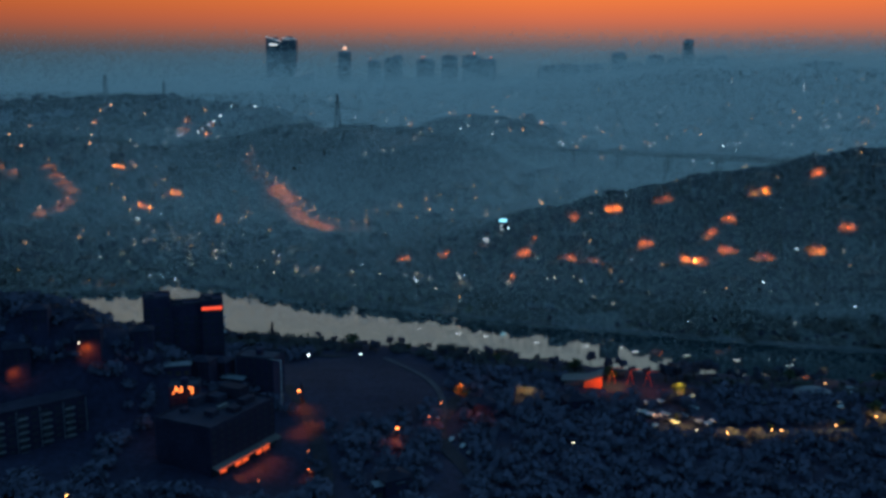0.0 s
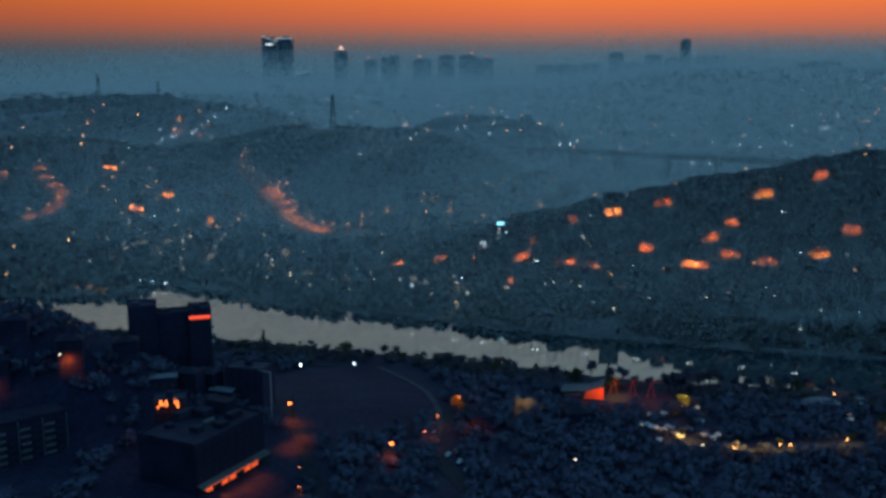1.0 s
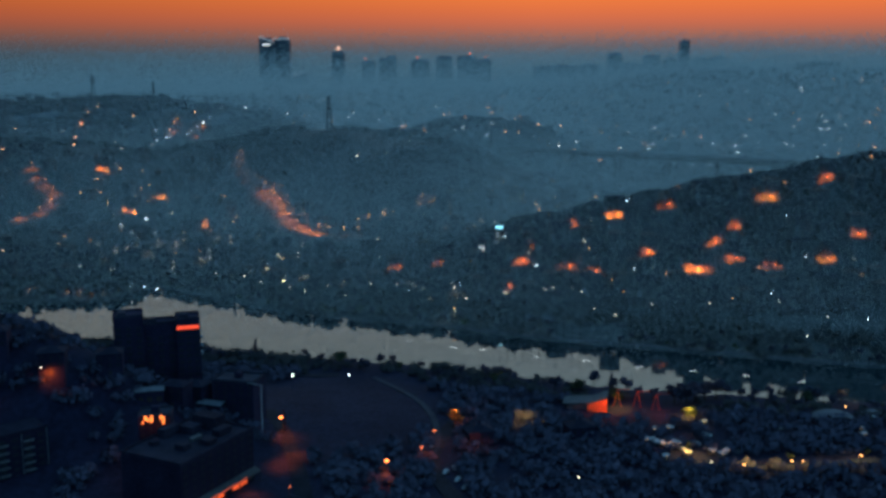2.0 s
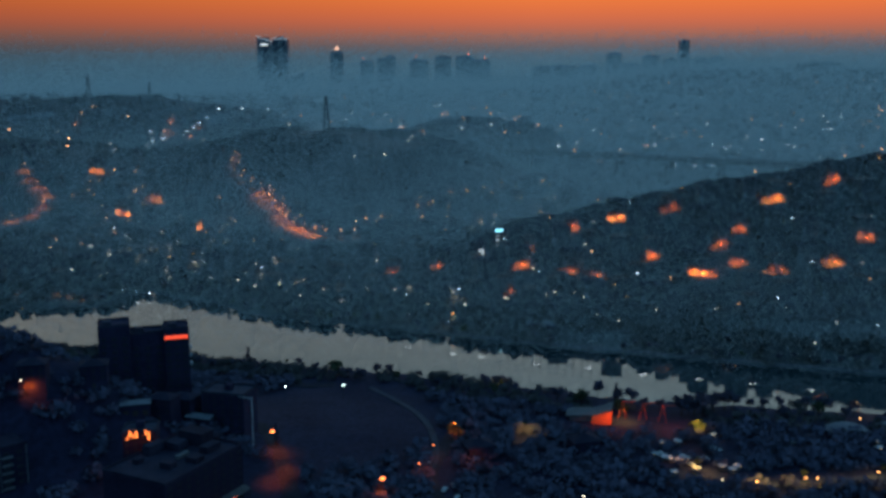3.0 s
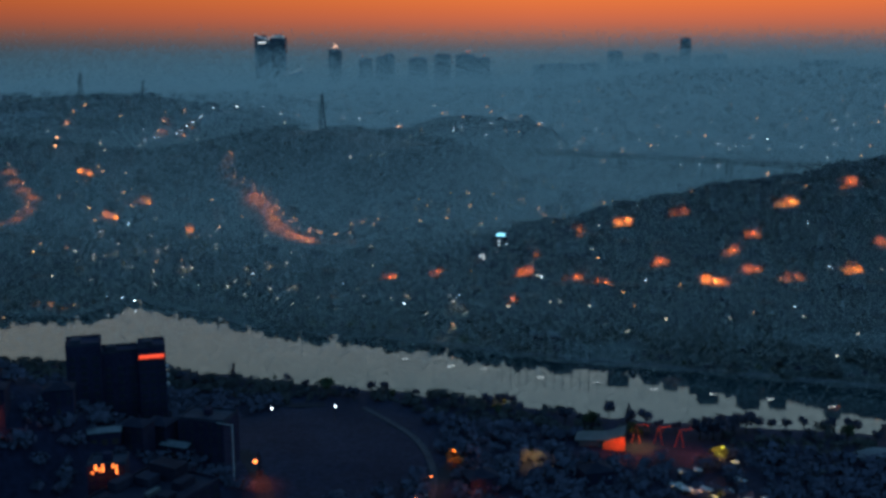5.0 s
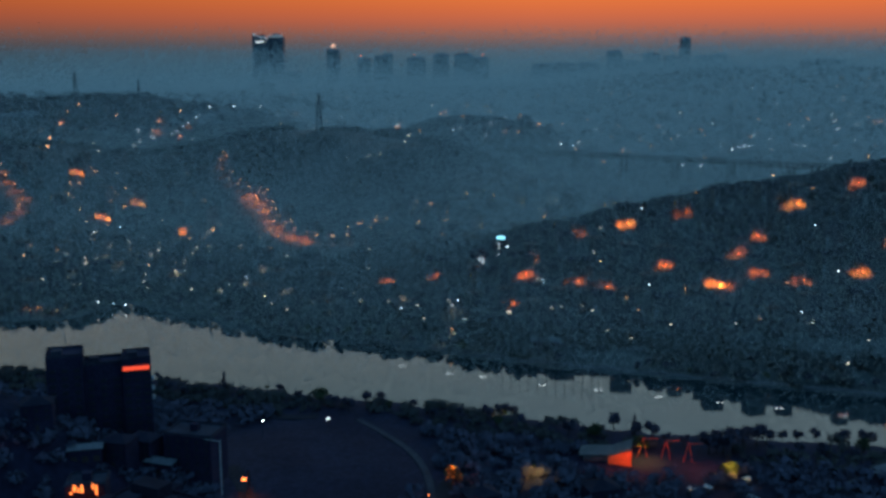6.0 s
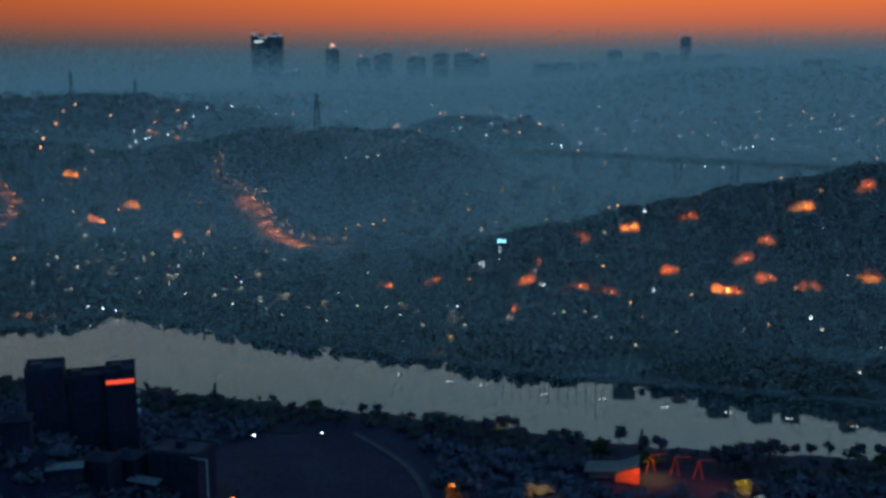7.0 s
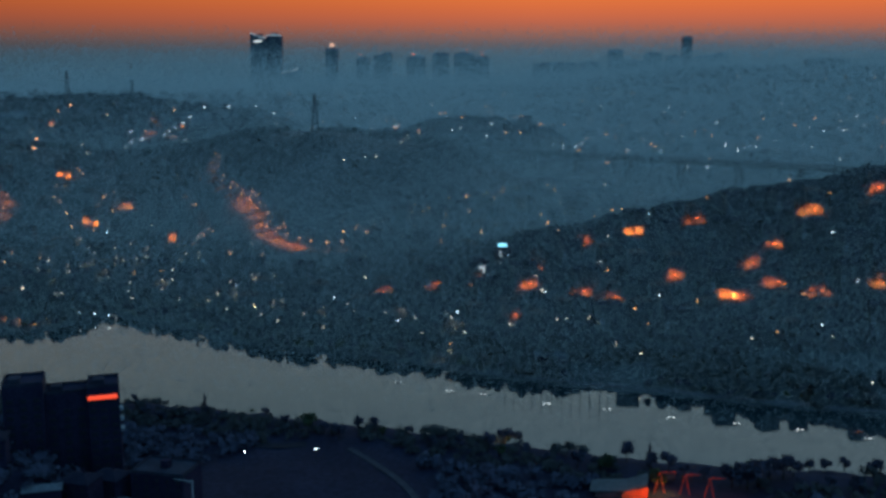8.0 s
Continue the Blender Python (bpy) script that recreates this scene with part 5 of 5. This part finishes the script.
def meadow(x, y):
    """The open dark meadow and the lanes that stay free of trees."""
    out_of_sight = np.abs(x) > 0.46 * y + 25
    inside = (((x + 48) / 50) ** 2 + ((y - 515) / 62) ** 2) < 1
    lane = (np.abs(x + 64 - (y - 455) * -0.3) < 5.5) & (y < 500)
    street_ = (np.abs(x - 4) < 6) & (y < 500)
    blocks = ((x > -160) & (x < -108) & (y > 494) & (y < 524)) | ((x > -135) & (x < -55) & (y > 370) & (y < 460)) | ((x > -215) & (x < -150) & (y > 375) & (y < 440))
    garden = (((x - 160) / 44) ** 2 + ((y - 443) / 9) ** 2) < 1
    hall = (((x - 94) / 42) ** 2 + ((y - 513) / 17) ** 2) < 1
    stalls = (x > 96) & (x < 134) & (y > 440) & (y < 494) & (np.sin(x * 0.7) + np.sin(y * 0.6 + 1) > -0.6)
    return inside | lane | street_ | blocks | garden | hall | stalls | out_of_sight


def by_shore(x, y):
    return (y < near_shore(x) - 20 - 8 * np.sin(x * 0.05)) & ~meadow(x, y)


def far_bank(x, y):
    s = y - far_shore(x)
    return (s > 6) & (s < 60) & ~((x > 84) & (x < 136) & (s < 34))


def slope(x, y):
    return by_shore(x, y) & (y < near_shore(x) - 95)


def strip(x, y):
    s = near_shore(x) - y
    thick = np.sin(x * 0.043 + 0.6) + np.sin(x * 0.017 - y * 0.03) + np.sin(x * 0.11)
    return by_shore(x, y) & (s < 95) & ((s > np.where(x > 80, 76, 64)) | (thick > 1.1) | ((x < -170) & (s > 40)))


MAT_BANK = material("bank_shrub_leaf", (0.028, 0.027, 0.030), (0.056, 0.050, 0.040), 0.04, fine=0.6, spread=0.35)
woodland("woodland", scatter(41, 11000, -420, 420, 330, 700, slope), 4.8, MAT_LEAF, "dark dense trees covering the near bank", 1, 34, 0.6, 1.5)
woodland("woodland", scatter(47, 9000, -420, 420, 440, 700, strip), 3.6, MAT_BANK, "olive and brown shrubs on the lake bank", 7, 30, 0.65, 1.4)
woodland("woodland", scatter(42, 5000, -520, 520, 620, 960, far_bank), 8.0, MAT_BELT, "dark belt of trees along the far shore", 2, 22, 1.3)


def plain(x, y):
    s = y - far_shore(x)
    return (s > 60) & (x < 320) & (ground(x, y) < 22) & ~near_road(x, y)


woodland("woodland", scatter(43, 6500, -480, 320, 760, 1120, plain), 4.4, MAT_WOODS, "scattered trees between the houses on the far bank", 3, 12, 1.2, 1.9)


def east_hill(x, y):
    """Trees everywhere on the slope but in front of the lit houses."""
    open_ = np.min([np.where((y > b - 26) & (y < b + 3), np.abs(x - a), 99) for a, b in LIT_HOUSES], axis=0) < 10
    return (y > far_shore(x) + 50) & (ground(x, y) > 13) & ~open_ & (x < 0.47 * y + 20)


woodland("woodland", scatter(44, 17000, 20, 640, 690, 1120, east_hill), 4.3, MAT_WOODS, "trees between the houses of the eastern hill", 4, 10, 1.25, 1.9)


def crest_groves(x, y):
    """Taller trees in clumps along the top of the eastern hill."""
    clump = np.sin(x * 0.062 + 0.4) + np.sin(x * 0.147) + 0.6 * np.sin(x * 0.31 + 2)
    return (np.abs(y - 934) < 16) & (clump > 0.1)


woodland("woodland", scatter(48, 2300, 70, 480, 900, 970, crest_groves), 5.8, MAT_WOODS, "tall trees in clumps along the hilltop", 8, 14, 1.0, 1.3)


def hills(x, y):
    """Woods in groves: thick along the crests, open scrub between."""
    grove = np.sin(x * 0.021 + 1.3) + np.sin(y * 0.017 + x * 0.009) + np.sin(x * 0.047 - y * 0.031)
    return (ground(x, y) > 32) & ~near_road(x, y) & (grove > 0.35 - 0.02 * (ground(x, y) - 62))


woodland("woodland", scatter(45, 11000, -420, 330, 1120, 1980, hills), 5.0, MAT_WOODS_FAR, "woods on the round hills", 5, 8, 1.35, 2.2)
woodland("woodland", scatter(46, 11000, -1050, -250, 1080, 2150, hills), 5.0, MAT_WOODS_FAR, "woods on the western hills", 6, 8, 1.35, 2.2)


# ---- evening mist: opaque flecks imitate haze, thick in the valleys and thin over the hilltops ----
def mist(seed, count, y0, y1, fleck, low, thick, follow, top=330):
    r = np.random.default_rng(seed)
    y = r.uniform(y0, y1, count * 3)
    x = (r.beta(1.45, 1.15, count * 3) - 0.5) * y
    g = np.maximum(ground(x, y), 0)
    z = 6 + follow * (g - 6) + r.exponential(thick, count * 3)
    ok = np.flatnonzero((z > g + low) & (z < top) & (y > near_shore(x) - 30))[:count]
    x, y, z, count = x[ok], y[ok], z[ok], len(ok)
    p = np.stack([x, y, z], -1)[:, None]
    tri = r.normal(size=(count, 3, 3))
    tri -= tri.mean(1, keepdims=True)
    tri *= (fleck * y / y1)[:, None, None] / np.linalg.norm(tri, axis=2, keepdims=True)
    # fleck fronts all face one way; a shared normal shades them evenly
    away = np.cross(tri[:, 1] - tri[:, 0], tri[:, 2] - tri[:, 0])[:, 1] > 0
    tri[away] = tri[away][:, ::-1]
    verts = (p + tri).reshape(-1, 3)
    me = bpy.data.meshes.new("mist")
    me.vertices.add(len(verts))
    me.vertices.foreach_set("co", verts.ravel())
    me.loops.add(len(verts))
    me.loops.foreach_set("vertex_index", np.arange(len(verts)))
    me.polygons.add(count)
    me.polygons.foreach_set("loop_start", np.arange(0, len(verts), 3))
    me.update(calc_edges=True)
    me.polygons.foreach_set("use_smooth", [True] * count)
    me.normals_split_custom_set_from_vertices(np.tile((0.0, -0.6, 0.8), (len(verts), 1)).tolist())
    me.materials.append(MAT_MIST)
    return tagged(new("mist", me), "pale flecks imitating thin blue evening mist over the valley", "mist", kind="stuff")


MAT_MIST = material("haze_flecks", (0.58, 0.495, 0.390), (0.62, 0.525, 0.420), 0.01)
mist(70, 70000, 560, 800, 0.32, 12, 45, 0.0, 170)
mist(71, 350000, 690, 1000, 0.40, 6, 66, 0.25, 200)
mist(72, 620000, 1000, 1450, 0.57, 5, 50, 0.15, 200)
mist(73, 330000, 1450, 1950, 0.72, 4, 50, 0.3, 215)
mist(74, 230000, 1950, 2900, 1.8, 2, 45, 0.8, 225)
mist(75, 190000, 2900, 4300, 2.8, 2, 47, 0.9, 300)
